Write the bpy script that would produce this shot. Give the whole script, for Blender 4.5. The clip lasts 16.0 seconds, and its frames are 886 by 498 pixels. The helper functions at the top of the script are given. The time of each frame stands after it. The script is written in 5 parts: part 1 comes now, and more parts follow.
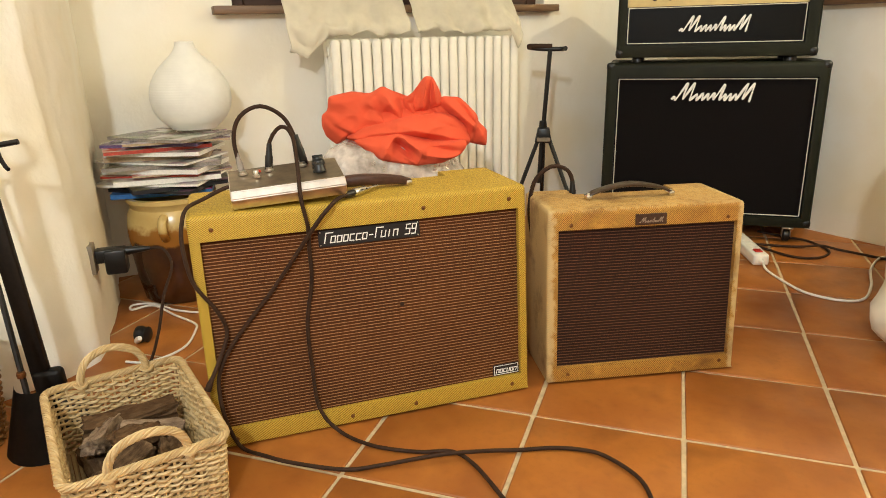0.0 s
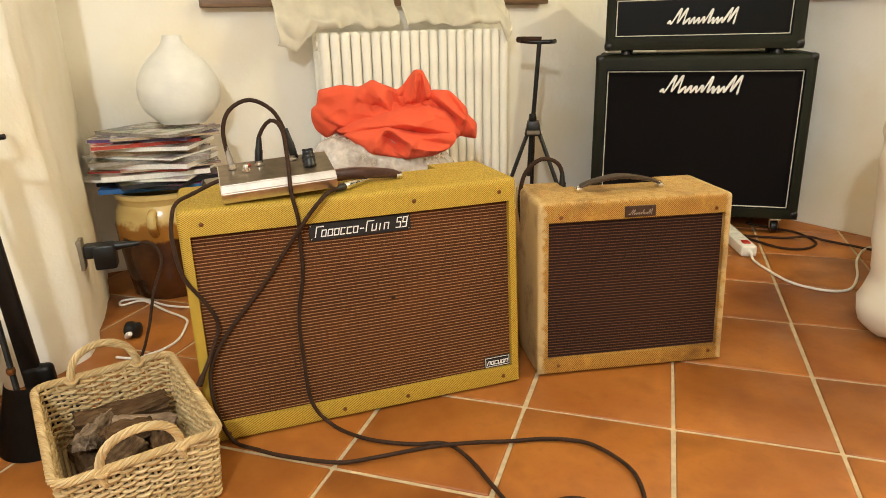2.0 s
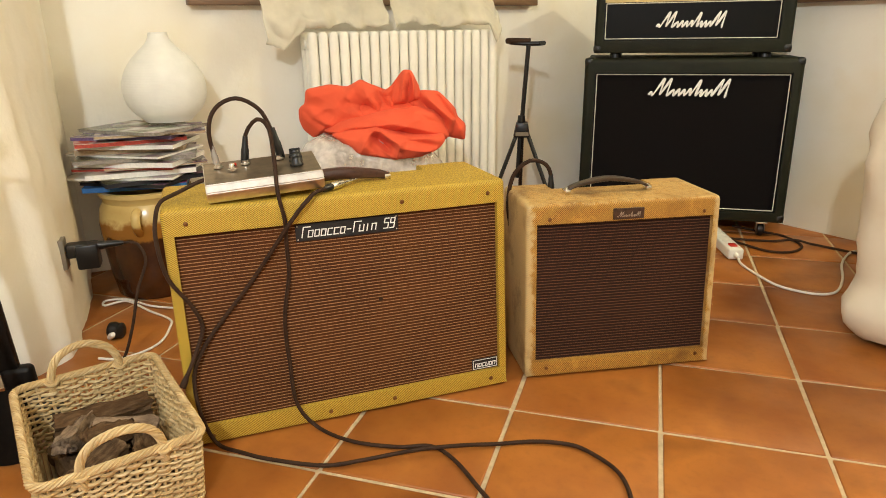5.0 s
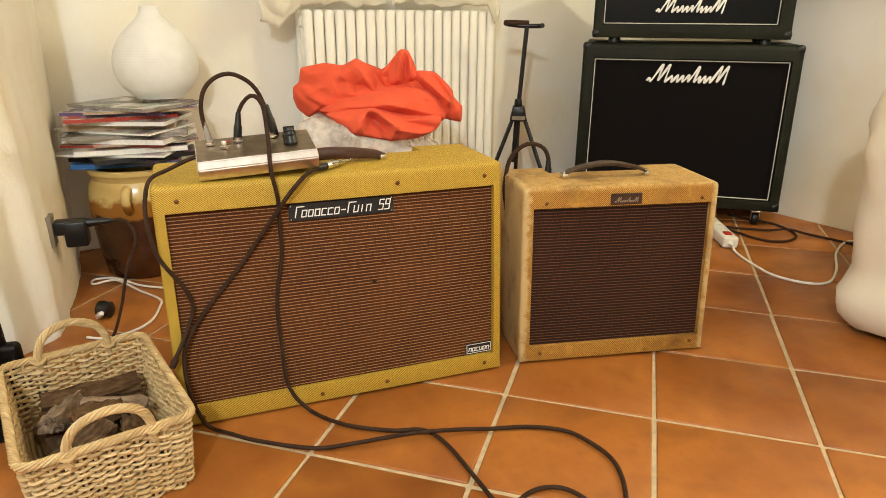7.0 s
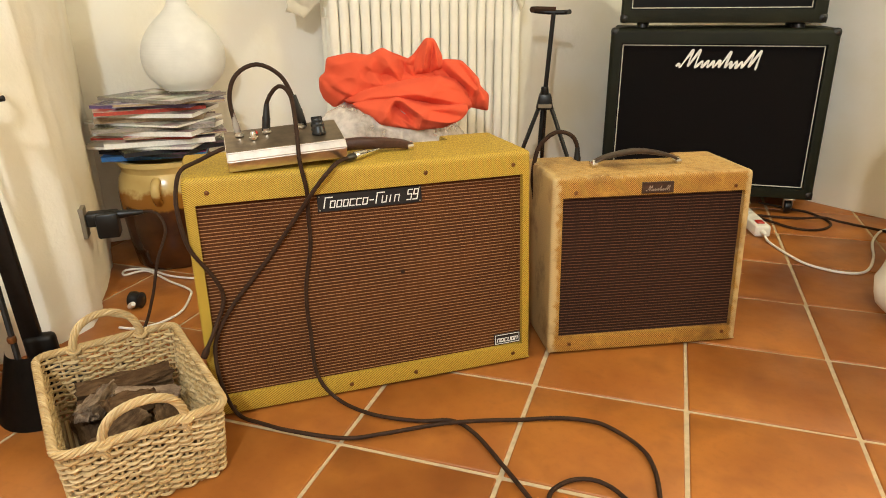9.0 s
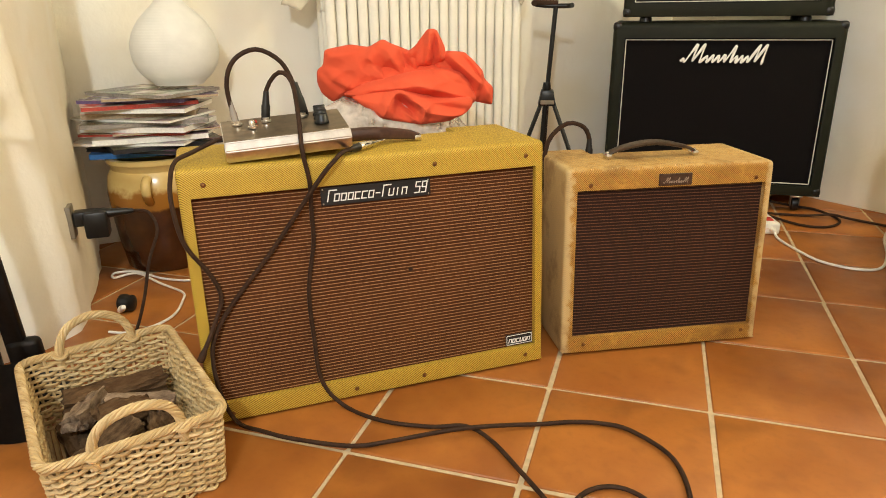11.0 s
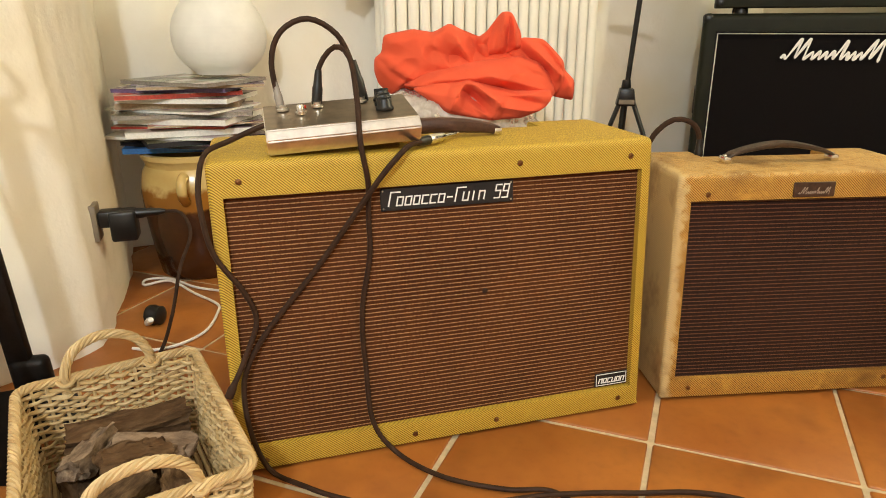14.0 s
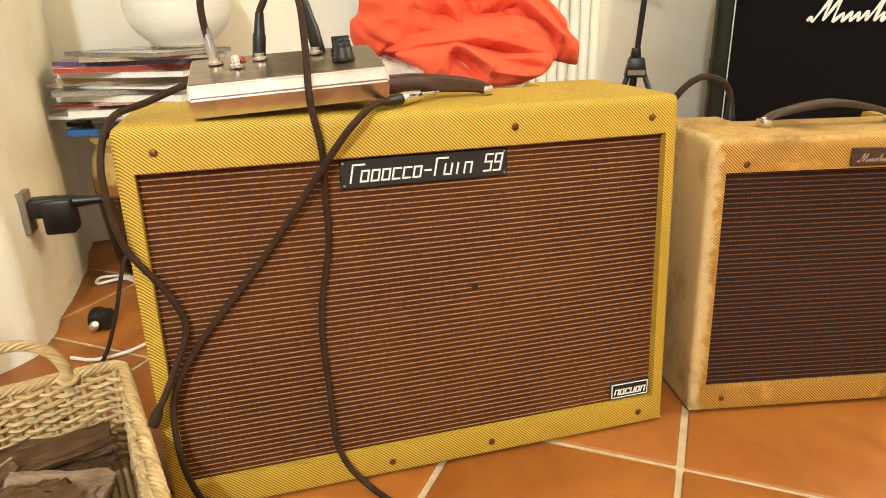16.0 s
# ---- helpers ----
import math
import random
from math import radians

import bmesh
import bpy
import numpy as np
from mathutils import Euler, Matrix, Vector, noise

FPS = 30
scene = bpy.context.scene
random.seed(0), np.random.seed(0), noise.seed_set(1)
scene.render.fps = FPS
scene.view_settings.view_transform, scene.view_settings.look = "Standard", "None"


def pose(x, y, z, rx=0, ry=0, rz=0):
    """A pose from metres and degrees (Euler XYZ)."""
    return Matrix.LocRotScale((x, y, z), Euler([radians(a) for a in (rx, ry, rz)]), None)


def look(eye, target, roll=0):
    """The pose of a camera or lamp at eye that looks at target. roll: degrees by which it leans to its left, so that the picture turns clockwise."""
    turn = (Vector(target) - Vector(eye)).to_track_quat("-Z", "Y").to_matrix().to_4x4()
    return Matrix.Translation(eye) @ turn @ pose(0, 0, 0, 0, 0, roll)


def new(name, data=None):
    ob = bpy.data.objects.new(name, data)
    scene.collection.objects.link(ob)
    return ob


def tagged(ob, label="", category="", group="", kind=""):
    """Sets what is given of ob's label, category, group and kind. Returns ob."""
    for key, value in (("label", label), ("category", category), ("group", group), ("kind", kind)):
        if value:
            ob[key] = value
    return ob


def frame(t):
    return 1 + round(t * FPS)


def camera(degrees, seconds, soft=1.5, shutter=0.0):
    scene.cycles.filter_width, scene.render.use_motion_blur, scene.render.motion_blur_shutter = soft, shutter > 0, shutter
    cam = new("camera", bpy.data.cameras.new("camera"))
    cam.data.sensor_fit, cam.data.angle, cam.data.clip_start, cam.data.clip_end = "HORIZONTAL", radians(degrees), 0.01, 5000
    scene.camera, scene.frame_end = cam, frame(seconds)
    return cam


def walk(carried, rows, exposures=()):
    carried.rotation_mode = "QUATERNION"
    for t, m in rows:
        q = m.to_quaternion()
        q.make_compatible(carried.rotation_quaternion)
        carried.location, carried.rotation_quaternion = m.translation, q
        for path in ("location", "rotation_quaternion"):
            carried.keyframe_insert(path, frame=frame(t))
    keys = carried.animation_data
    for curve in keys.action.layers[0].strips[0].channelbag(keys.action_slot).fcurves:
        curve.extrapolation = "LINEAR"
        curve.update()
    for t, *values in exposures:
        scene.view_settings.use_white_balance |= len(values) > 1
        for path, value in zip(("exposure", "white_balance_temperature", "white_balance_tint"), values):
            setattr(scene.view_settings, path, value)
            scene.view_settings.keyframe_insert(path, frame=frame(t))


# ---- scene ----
# camera and walk
cam = camera(67.3, 16.0, soft=0.95)
PATH = [
    (0, (0.244, -1.273, 0.8), (-0.385, 0.524, 0.189), -1.4),
    (0.5, (0.247, -1.269, 0.8), (-0.377, 0.525, 0.174), -1.3),
    (1, (0.245, -1.27, 0.799), (-0.377, 0.523, 0.17), -1.3),
    (1.5, (0.246, -1.275, 0.801), (-0.371, 0.521, 0.173), -1.4),
    (2, (0.244, -1.277, 0.8), (-0.356, 0.524, 0.17), -1.5),
    (2.5, (0.242, -1.275, 0.8), (-0.354, 0.529, 0.175), -1.4),
    (3, (0.241, -1.275, 0.8), (-0.353, 0.53, 0.176), -1.1),
    (3.5, (0.238, -1.277, 0.799), (-0.339, 0.533, 0.174), -0.9),
    (4, (0.241, -1.275, 0.798), (-0.329, 0.537, 0.172), -0.8),
    (6.5, (0.242, -1.258, 0.792), (-0.319, 0.551, 0.149), -1.0),
    (7, (0.23, -1.255, 0.786), (-0.309, 0.551, 0.117), 0.3),
    (7.5, (0.224, -1.252, 0.786), (-0.355, 0.535, 0.102), -0.8),
    (8, (0.215, -1.25, 0.786), (-0.383, 0.528, 0.092), -0.5),
    (8.5, (0.219, -1.254, 0.789), (-0.378, 0.524, 0.094), -0.3),
    (9, (0.216, -1.25, 0.784), (-0.385, 0.525, 0.086), -0.6),
    (11.5, (0.13, -1.18, 0.735), (-0.442, 0.612, 0.056), -0.7),
    (12, (0.107, -1.146, 0.718), (-0.507, 0.628, 0.027), -1.4),
    (12.5, (0.117, -1.112, 0.66), (-0.614, 0.678, 0.151), -2.5),
    (13, (0.067, -1.102, 0.693), (-0.698, 0.667, 0.157), -2.2),
    (13.5, (0.054, -1.064, 0.683), (-0.681, 0.7, 0.092), -1.2),
    (14, (0.026, -1.009, 0.673), (-0.669, 0.748, 0.017), -0.3),
    (14.5, (0.017, -0.957, 0.656), (-0.652, 0.815, 0.013), -1.0),
    (15, (0.017, -0.919, 0.637), (-0.654, 0.854, -0.002), -1.3),
    (15.5, (0.0, -0.872, 0.612), (-0.679, 0.88, -0.072), -1.0),
    (16, (-0.014, -0.821, 0.599), (-0.716, 0.924, -0.079), -1.3),
]
walk(cam, [(t, look(eye, target, roll)) for t, eye, target, roll in PATH], [(0.0, 0.0), (9.2, 0.0), (12.0, 0.10), (12.5, 0.18), (13.0, 0.06), (14.0, 0.02), (14.5, 0.10), (15.5, 0.18), (16.0, 0.40)])

# world and lamps
world = bpy.data.worlds.new("night")
scene.world = world
world.use_nodes = True
world.node_tree.nodes["Background"].inputs[0].default_value = (0.02, 0.025, 0.04, 1)
world.node_tree.nodes["Background"].inputs[1].default_value = 0.2


def lamp(name, place, watts, colour, radius):
    data = bpy.data.lights.new(name, "POINT")
    data.energy, data.color, data.shadow_soft_size = watts, colour, radius
    ob = new(name, data)
    ob.location = place
    return tagged(ob, "warm room lamp outside the view", "lamp", kind="structure")


lamp("room_lamp", (0.24, -2.18, 1.76), 123, (0.91, 1.0, 1.07), 0.06)
lamp("reading_lamp", (1.72, 0.80, 1.88), 52, (1.0, 0.93, 0.66), 0.04)

# materials
def rgb(r, g, b):
    """Linear colour from 0-255 values."""
    return tuple(((c / 255 + 0.055) / 1.055) ** 2.4 if c > 10 else c / 255 / 12.92 for c in (r, g, b)) + (1.0,)


class Nodes:
    """Short-hand for a node tree."""

    def __init__(self, name):
        self.m = bpy.data.materials.new(name)
        self.m.use_nodes = True
        self.t = self.m.node_tree
        self.b = self.t.nodes["Principled BSDF"]
        self.tc = None

    def node(self, kind, **props):
        n = self.t.nodes.new(kind)
        for k, v in props.items():
            if k == "op":
                n.operation = v
            elif k == "blend":
                n.blend_type = v
            elif k == "data":
                n.data_type = v
            elif k == "dims":
                n.noise_dimensions = v
            elif k == "feature":
                n.feature = v
        return n

    def link(self, a, b):
        self.t.links.new(a, b)

    def coords(self, kind="Object"):
        if self.tc is None:
            self.tc = self.node("ShaderNodeTexCoord")
        return self.tc.outputs[kind]

    def scaled(self, sx, sy, sz, kind="Object"):
        n = self.node("ShaderNodeMapping")
        n.inputs["Scale"].default_value = (sx, sy, sz)
        self.link(self.coords(kind), n.inputs["Vector"])
        return n.outputs[0]

    def noise(self, scale, detail=4.0, rough=0.55, vec=None, kind="Object"):
        n = self.node("ShaderNodeTexNoise")
        n.inputs["Scale"].default_value = scale
        n.inputs["Detail"].default_value = detail
        n.inputs["Roughness"].default_value = rough
        self.link(vec if vec is not None else self.coords(kind), n.inputs["Vector"])
        return n.outputs["Fac"]

    def ramp(self, fac, *stops):
        n = self.node("ShaderNodeValToRGB")
        e = n.color_ramp.elements
        while len(e) < len(stops):
            e.new(0.5)
        for el, (pos, col) in zip(e, stops):
            el.position = pos
            el.color = col if len(col) == 4 else (*col, 1)
        self.link(fac, n.inputs[0])
        return n.outputs[0]

    def mix(self, fac, a, b, blend="MIX"):
        n = self.node("ShaderNodeMix", data="RGBA", blend=blend)
        for sock, v in ((n.inputs[0], fac), (n.inputs[6], a), (n.inputs[7], b)):
            if isinstance(v, (int, float, tuple)):
                sock.default_value = v
            else:
                self.link(v, sock)
        return n.outputs[2]

    def math(self, op, a, b=0.0):
        n = self.node("ShaderNodeMath", op=op)
        for sock, v in zip(n.inputs, (a, b)):
            if isinstance(v, (int, float)):
                sock.default_value = v
            else:
                self.link(v, sock)
        return n.outputs[0]

    def bump(self, height, strength, distance=0.002, under=None):
        n = self.node("ShaderNodeBump")
        n.inputs["Strength"].default_value = strength
        n.inputs["Distance"].default_value = distance
        self.link(height, n.inputs["Height"])
        if under is not None:
            self.link(under, n.inputs["Normal"])
        return n.outputs[0]

    def done(self, colour=None, rough=0.6, metal=0.0, normal=None, spec=None):
        for sock, v in (("Base Color", colour), ("Roughness", rough), ("Metallic", metal), ("Normal", normal), ("Specular IOR Level", spec)):
            if v is None:
                continue
            if isinstance(v, (int, float, tuple)):
                self.b.inputs[sock].default_value = v
            else:
                self.link(v, self.b.inputs[sock])
        return self.m


def simple(name, col, rough=0.5, metal=0.0, vary=0.12, scale=40.0, bumpy=0.0, spec=None):
    n = Nodes(name)
    fac = n.noise(scale)
    dark = tuple(c * (1 - vary) for c in col[:3]) + (1,)
    light = tuple(min(1, c * (1 + vary)) for c in col[:3]) + (1,)
    c = n.ramp(fac, (0.3, dark), (0.7, light))
    nm = n.bump(n.noise(scale * 4), bumpy, 0.001) if bumpy else None
    return n.done(c, rough, metal, nm, spec)


def plaster(name, col, stain):
    n = Nodes(name)
    big, mid, fine = n.noise(1.7, 3), n.noise(9, 5), n.noise(120, 4)
    c = n.mix(n.ramp(big, (0.42, (0, 0, 0)), (0.72, (1, 1, 1))), col, stain)
    c = n.mix(n.ramp(mid, (0.55, (0, 0, 0)), (0.8, (0.35, 0.35, 0.35))), c, stain)
    nm = n.bump(fine, 0.25, 0.002, n.bump(mid, 0.5, 0.012))
    return n.done(c, 0.85, 0, nm, 0.25)


def terracotta():
    n = Nodes("terracotta_tile")
    info = n.node("ShaderNodeObjectInfo")
    geo = n.node("ShaderNodeNewGeometry")
    pos = geo.outputs["Position"]
    rnd = n.math("FRACT", n.math("ADD", info.outputs["Random"], geo.outputs["Random Per Island"]))
    base = n.ramp(rnd, (0.0, rgb(128, 72, 28)), (0.45, rgb(146, 83, 32)), (1.0, rgb(158, 94, 37)))
    cloud = n.noise(4.2, 3, 0.5, pos)
    c = n.mix(n.ramp(cloud, (0.34, (0, 0, 0)), (0.66, (0.75, 0.75, 0.75))), base, rgb(184, 116, 50))
    dusk = n.noise(9, 3, 0.5, pos)
    c = n.mix(n.ramp(dusk, (0.5, (0, 0, 0)), (0.72, (0.5, 0.5, 0.5))), c, rgb(122, 68, 30))
    fine = n.noise(70, 4, 0.55, pos)
    c = n.mix(n.ramp(fine, (0.5, (0, 0, 0)), (0.8, (0.22, 0.22, 0.22))), c, rgb(112, 66, 32))
    r = n.ramp(n.noise(14, 3, 0.5, pos), (0.3, (0.36, 0.36, 0.36)), (0.7, (0.5, 0.5, 0.5)))
    nm = n.bump(fine, 0.06, 0.001, n.bump(cloud, 0.3, 0.006))
    return n.done(c, r, 0, nm, 0.4)


def tweed(name, light, dark, stain, wear, edge=0.0):
    """Woven twill cloth: diagonal threads, a cross weave and rubbed patches."""
    n = Nodes(name)
    sep = n.node("ShaderNodeSeparateXYZ")
    n.link(n.coords(), sep.inputs[0])
    x, y, z = sep.outputs
    d = n.math("ADD", n.math("ADD", x, y), z)
    s = n.math("SINE", n.math("MULTIPLY", d, 2 * math.pi / 0.0046))
    cross = n.math("SINE", n.math("MULTIPLY", n.math("SUBTRACT", n.math("ADD", x, y), z), 2 * math.pi / 0.0021))
    stripe = n.math("ADD", n.math("MULTIPLY", s, 0.5), 0.5)
    weave = n.math("ADD", n.math("MULTIPLY", cross, 0.12), stripe)
    c = n.mix(n.ramp(weave, (0.15, (0, 0, 0)), (0.6, (1, 1, 1))), dark, light)
    blot = n.noise(6, 5, 0.6)
    c = n.mix(n.ramp(blot, (0.45, (0, 0, 0)), (0.75, (wear, wear, wear))), c, stain)
    rub = n.noise(24, 6, 0.7)
    c = n.mix(n.ramp(rub, (0.56, (0, 0, 0)), (0.72, (wear * 0.8, wear * 0.8, wear * 0.8))), c, tuple(min(1, v * 1.25) for v in light[:3]) + (1,))
    if edge:
        side = n.math("ABSOLUTE", x)
        near = n.math("ADD", n.math("SUBTRACT", side, edge - 0.022), n.math("MULTIPLY", n.math("SUBTRACT", n.noise(45, 5, 0.7), 0.5), 0.045))
        c = n.mix(n.ramp(near, (0.003, (0, 0, 0)), (0.012, (0.8, 0.8, 0.8))), c, rgb(204, 178, 126))
        hem = n.math("ADD", n.math("SUBTRACT", z, 0.412), n.math("MULTIPLY", n.math("SUBTRACT", n.noise(60, 5, 0.7), 0.5), 0.03))
        c = n.mix(n.ramp(hem, (0.004, (0, 0, 0)), (0.010, (0.5, 0.5, 0.5))), c, rgb(206, 176, 118))
        grime = n.noise(10, 6, 0.65)
        c = n.mix(n.ramp(grime, (0.50, (0, 0, 0)), (0.72, (0.75, 0.75, 0.75))), c, rgb(108, 70, 30))
    nm = n.bump(weave, 0.35, 0.0008)
    return n.done(c, 0.62, 0, nm, 0.35)


def grille_cloth(name, base, line, pitch, width, tint):
    """Woven speaker cloth with fine level threads."""
    n = Nodes(name)
    sep = n.node("ShaderNodeSeparateXYZ")
    n.link(n.coords(), sep.inputs[0])
    x, y, z = sep.outputs
    wob = n.math("MULTIPLY", n.noise(30, 2), 0.0006)
    p = n.math("FRACT", n.math("MULTIPLY", n.math("ADD", z, wob), 1 / pitch))
    on = n.math("LESS_THAN", p, width)
    dash = n.noise(1, 2, 0.5, n.scaled(300, 1, 60))
    on = n.math("MULTIPLY", on, n.ramp(dash, (0.34, (0.45, 0.45, 0.45)), (0.52, (1, 1, 1))))
    weave = n.math("MULTIPLY", n.math("SINE", n.math("MULTIPLY", x, 2 * math.pi / 0.0017)), n.math("SINE", n.math("MULTIPLY", z, 2 * math.pi / 0.0015)))
    b = n.mix(n.ramp(weave, (0.0, (0, 0, 0)), (0.6, (0.5, 0.5, 0.5))), base, tint)
    b = n.mix(n.ramp(n.noise(5, 3), (0.4, (0, 0, 0)), (0.75, (0.5, 0.5, 0.5))), b, tint)
    c = n.mix(on, b, line)
    nm = n.bump(n.math("ADD", weave, n.math("MULTIPLY", on, 2.0)), 0.4, 0.0006)
    return n.done(c, 0.75, 0, nm, 0.2)


def wood(name, light, dark, scale=1.0, rough=0.5):
    n = Nodes(name)
    v = n.scaled(3 * scale, 30 * scale, 30 * scale)
    g = n.noise(2.0, 6, 0.6, v)
    c = n.ramp(g, (0.3, dark), (0.7, light))
    return n.done(c, rough, 0, n.bump(g, 0.3, 0.002))


def island(name, cols, rough=0.6, spec=0.3, grain=60.0):
    """Colour that differs from strand to strand."""
    n = Nodes(name)
    geo = n.node("ShaderNodeNewGeometry")
    step = 1.0 / max(1, len(cols) - 1)
    c = n.ramp(geo.outputs["Random Per Island"], *[(i * step, col) for i, col in enumerate(cols)])
    f = n.noise(grain, 4, 0.6)
    c = n.mix(n.ramp(f, (0.45, (0, 0, 0)), (0.8, (0.6, 0.6, 0.6))), c, tuple(v * 0.55 for v in cols[0][:3]) + (1,))
    return n.done(c, rough, 0, n.bump(f, 0.3, 0.001), spec)


def tolex():
    n = Nodes("black_vinyl")
    vo = n.node("ShaderNodeTexVoronoi")
    vo.inputs["Scale"].default_value = 420
    n.link(n.coords(), vo.inputs["Vector"])
    c = n.ramp(n.noise(8, 4), (0.35, rgb(22, 23, 13)), (0.75, rgb(34, 36, 21)))
    return n.done(c, 0.55, 0, n.bump(vo.outputs["Distance"], 0.5, 0.001), 0.22)


def film_plastic():
    n = Nodes("clear_plastic_film")
    n.done(rgb(240, 230, 222), 0.12, 0, n.bump(n.noise(28, 3), 1.0, 0.008), 0.7)
    tr = n.node("ShaderNodeBsdfTransparent")
    mx = n.node("ShaderNodeMixShader")
    n.link(n.ramp(n.noise(16, 4), (0.38, (0.22, 0.22, 0.22)), (0.66, (0.68, 0.68, 0.68))), mx.inputs[0])
    n.link(tr.outputs[0], mx.inputs[1])
    n.link(n.b.outputs[0], mx.inputs[2])
    n.link(mx.outputs[0], n.t.nodes["Material Output"].inputs[0])
    return n.m


def fabric(name, col, dark, rough=0.8, scale=900.0, sheen=0.2):
    n = Nodes(name)
    w = n.noise(scale, 2)
    big = n.noise(5, 4)
    c = n.mix(n.ramp(big, (0.35, (0, 0, 0)), (0.75, (0.45, 0.45, 0.45))), col, dark)
    n.b.inputs["Sheen Weight"].default_value = sheen
    return n.done(c, rough, 0, n.bump(w, 0.25, 0.0006), 0.2)


def thin_cloth(name, col, through_light=0.3, sheer=0.0):
    """Sheer curtain cloth that lets light through."""
    n = Nodes(name)
    n.done(n.ramp(n.noise(14, 4), (0.3, tuple(v * 0.88 for v in col[:3]) + (1,)), (0.7, col)), 0.85, 0, n.bump(n.noise(500, 2), 0.3, 0.0006), 0.15)
    tl = n.node("ShaderNodeBsdfTranslucent")
    tl.inputs[0].default_value = col
    mx = n.node("ShaderNodeMixShader")
    mx.inputs[0].default_value = through_light
    n.link(n.b.outputs[0], mx.inputs[1])
    n.link(tl.outputs[0], mx.inputs[2])
    last = mx
    if sheer:
        clear = n.node("ShaderNodeBsdfTransparent")
        last = n.node("ShaderNodeMixShader")
        n.link(n.ramp(n.noise(9, 4), (0.3, (sheer * 0.6,) * 3), (0.7, (sheer,) * 3)), last.inputs[0])
        n.link(mx.outputs[0], last.inputs[1])
        n.link(clear.outputs[0], last.inputs[2])
    n.link(last.outputs[0], n.t.nodes["Material Output"].inputs[0])
    return n.m


def glazed_jar():
    n = Nodes("glazed_stoneware")
    sep = n.node("ShaderNodeSeparateXYZ")
    n.link(n.coords(), sep.inputs[0])
    edge = n.math("ADD", sep.outputs[2], n.math("MULTIPLY", n.noise(14, 4), 0.09))
    cream = n.ramp(n.noise(9, 4), (0.3, rgb(190, 158, 92)), (0.7, rgb(214, 186, 122)))
    brown = n.ramp(n.noise(12, 5), (0.3, rgb(48, 25, 11)), (0.7, rgb(84, 45, 19)))
    c = n.mix(n.ramp(edge, (0.255, (0, 0, 0)), (0.275, (1, 1, 1))), brown, cream)
    amber = n.ramp(edge, (0.240, (0, 0, 0)), (0.250, (1, 1, 1)), (0.285, (1, 1, 1)), (0.30, (0, 0, 0)))
    c = n.mix(amber, c, rgb(150, 98, 36))
    return n.done(c, 0.22, 0, n.bump(n.noise(10, 3), 0.3, 0.006), 0.5)


def bark(name, lift):
    n = Nodes(name)
    v = n.scaled(34, 90, 90)
    g = n.noise(1.0, 8, 0.7, v)
    c = n.ramp(g, (0.3, rgb(36, 27, 20)), (0.48, rgb(88 + lift, 68 + lift, 48 + lift)), (0.72, rgb(136 + lift, 112 + lift, 84 + lift)))
    info = n.node("ShaderNodeObjectInfo")
    c = n.mix(n.ramp(info.outputs["Random"], (0.0, (0, 0, 0)), (1.0, (0.55, 0.55, 0.55))), c, rgb(98 + lift, 70 + lift, 44 + lift))
    return n.done(c, 0.9, 0, n.bump(g, 1.0, 0.006), 0.1)


# darker plaster for unseen walls only, so they bounce less fill light
PLASTER_DIM = plaster("low_bounce_plaster", rgb(202, 192, 172), rgb(188, 174, 148))
PLASTER = plaster("cream_plaster", rgb(245, 240, 228), rgb(238, 226, 198))
GROUT = simple("sandy_grout", rgb(190, 168, 132), 0.9, 0, 0.15, 60, 0.4)
TILE = terracotta()
CEILING = simple("white_ceiling_paint", rgb(235, 230, 218), 0.9)
TWEED_YELLOW = tweed("yellow_lacquered_tweed", rgb(202, 168, 62), rgb(120, 90, 22), rgb(184, 146, 52), 0.25)
TWEED_AGED = tweed("aged_tan_tweed", rgb(194, 146, 64), rgb(108, 70, 24), rgb(152, 102, 38), 0.7, 0.235)
CLOTH_TWIN = grille_cloth("brown_gold_grille_cloth", rgb(62, 30, 11), rgb(170, 130, 88), 0.0068, 0.22, rgb(104, 57, 19))
CLOTH_SMALL = grille_cloth("dark_brown_grille_cloth", rgb(36, 20, 14), rgb(104, 70, 47), 0.0070, 0.25, rgb(56, 31, 22))
CLOTH_BLACK = simple("black_speaker_cloth", rgb(19, 16, 16), 0.85, 0, 0.2, 300, 0.3, 0.1)
TOLEX = tolex()
WHITE_TRIM = simple("white_piping", rgb(228, 222, 205), 0.5)
BLACK_PLASTIC = simple("black_plastic", rgb(17, 15, 13), 0.38, 0, 0.2)
RUBBER = simple("black_rubber_cable", rgb(56, 39, 28), 0.62, 0, 0.25, 60, 0.0, 0.12)
CHROME = simple("polished_chrome", rgb(225, 222, 215), 0.16, 1.0, 0.06, 30)
STEEL = simple("brushed_steel", rgb(214, 210, 202), 0.28, 1.0, 0.08, 80)
BRASS = simple("aged_screw_brass", rgb(132, 92, 58), 0.45, 1.0, 0.3, 400)
GOLD_PANEL = simple("gold_panel", rgb(226, 206, 146), 0.4, 0.15, 0.06)
LEATHER = simple("brown_leather", rgb(66, 38, 26), 0.42, 0, 0.3, 90, 0.5)
BADGE = simple("dark_badge_plate", rgb(22, 17, 15), 0.6, 0, 0.2)
BADGE_WORN = simple("worn_bronze_badge", rgb(70, 48, 34), 0.45, 0.3, 0.3, 150)
CREAM_INK = simple("cream_lettering", rgb(238, 236, 230), 0.5)
GREY_INK = simple("dull_silver_lettering", rgb(140, 122, 104), 0.5)
RADIATOR = simple("ivory_radiator_enamel", rgb(250, 246, 232), 0.35, 0, 0.03, 12)
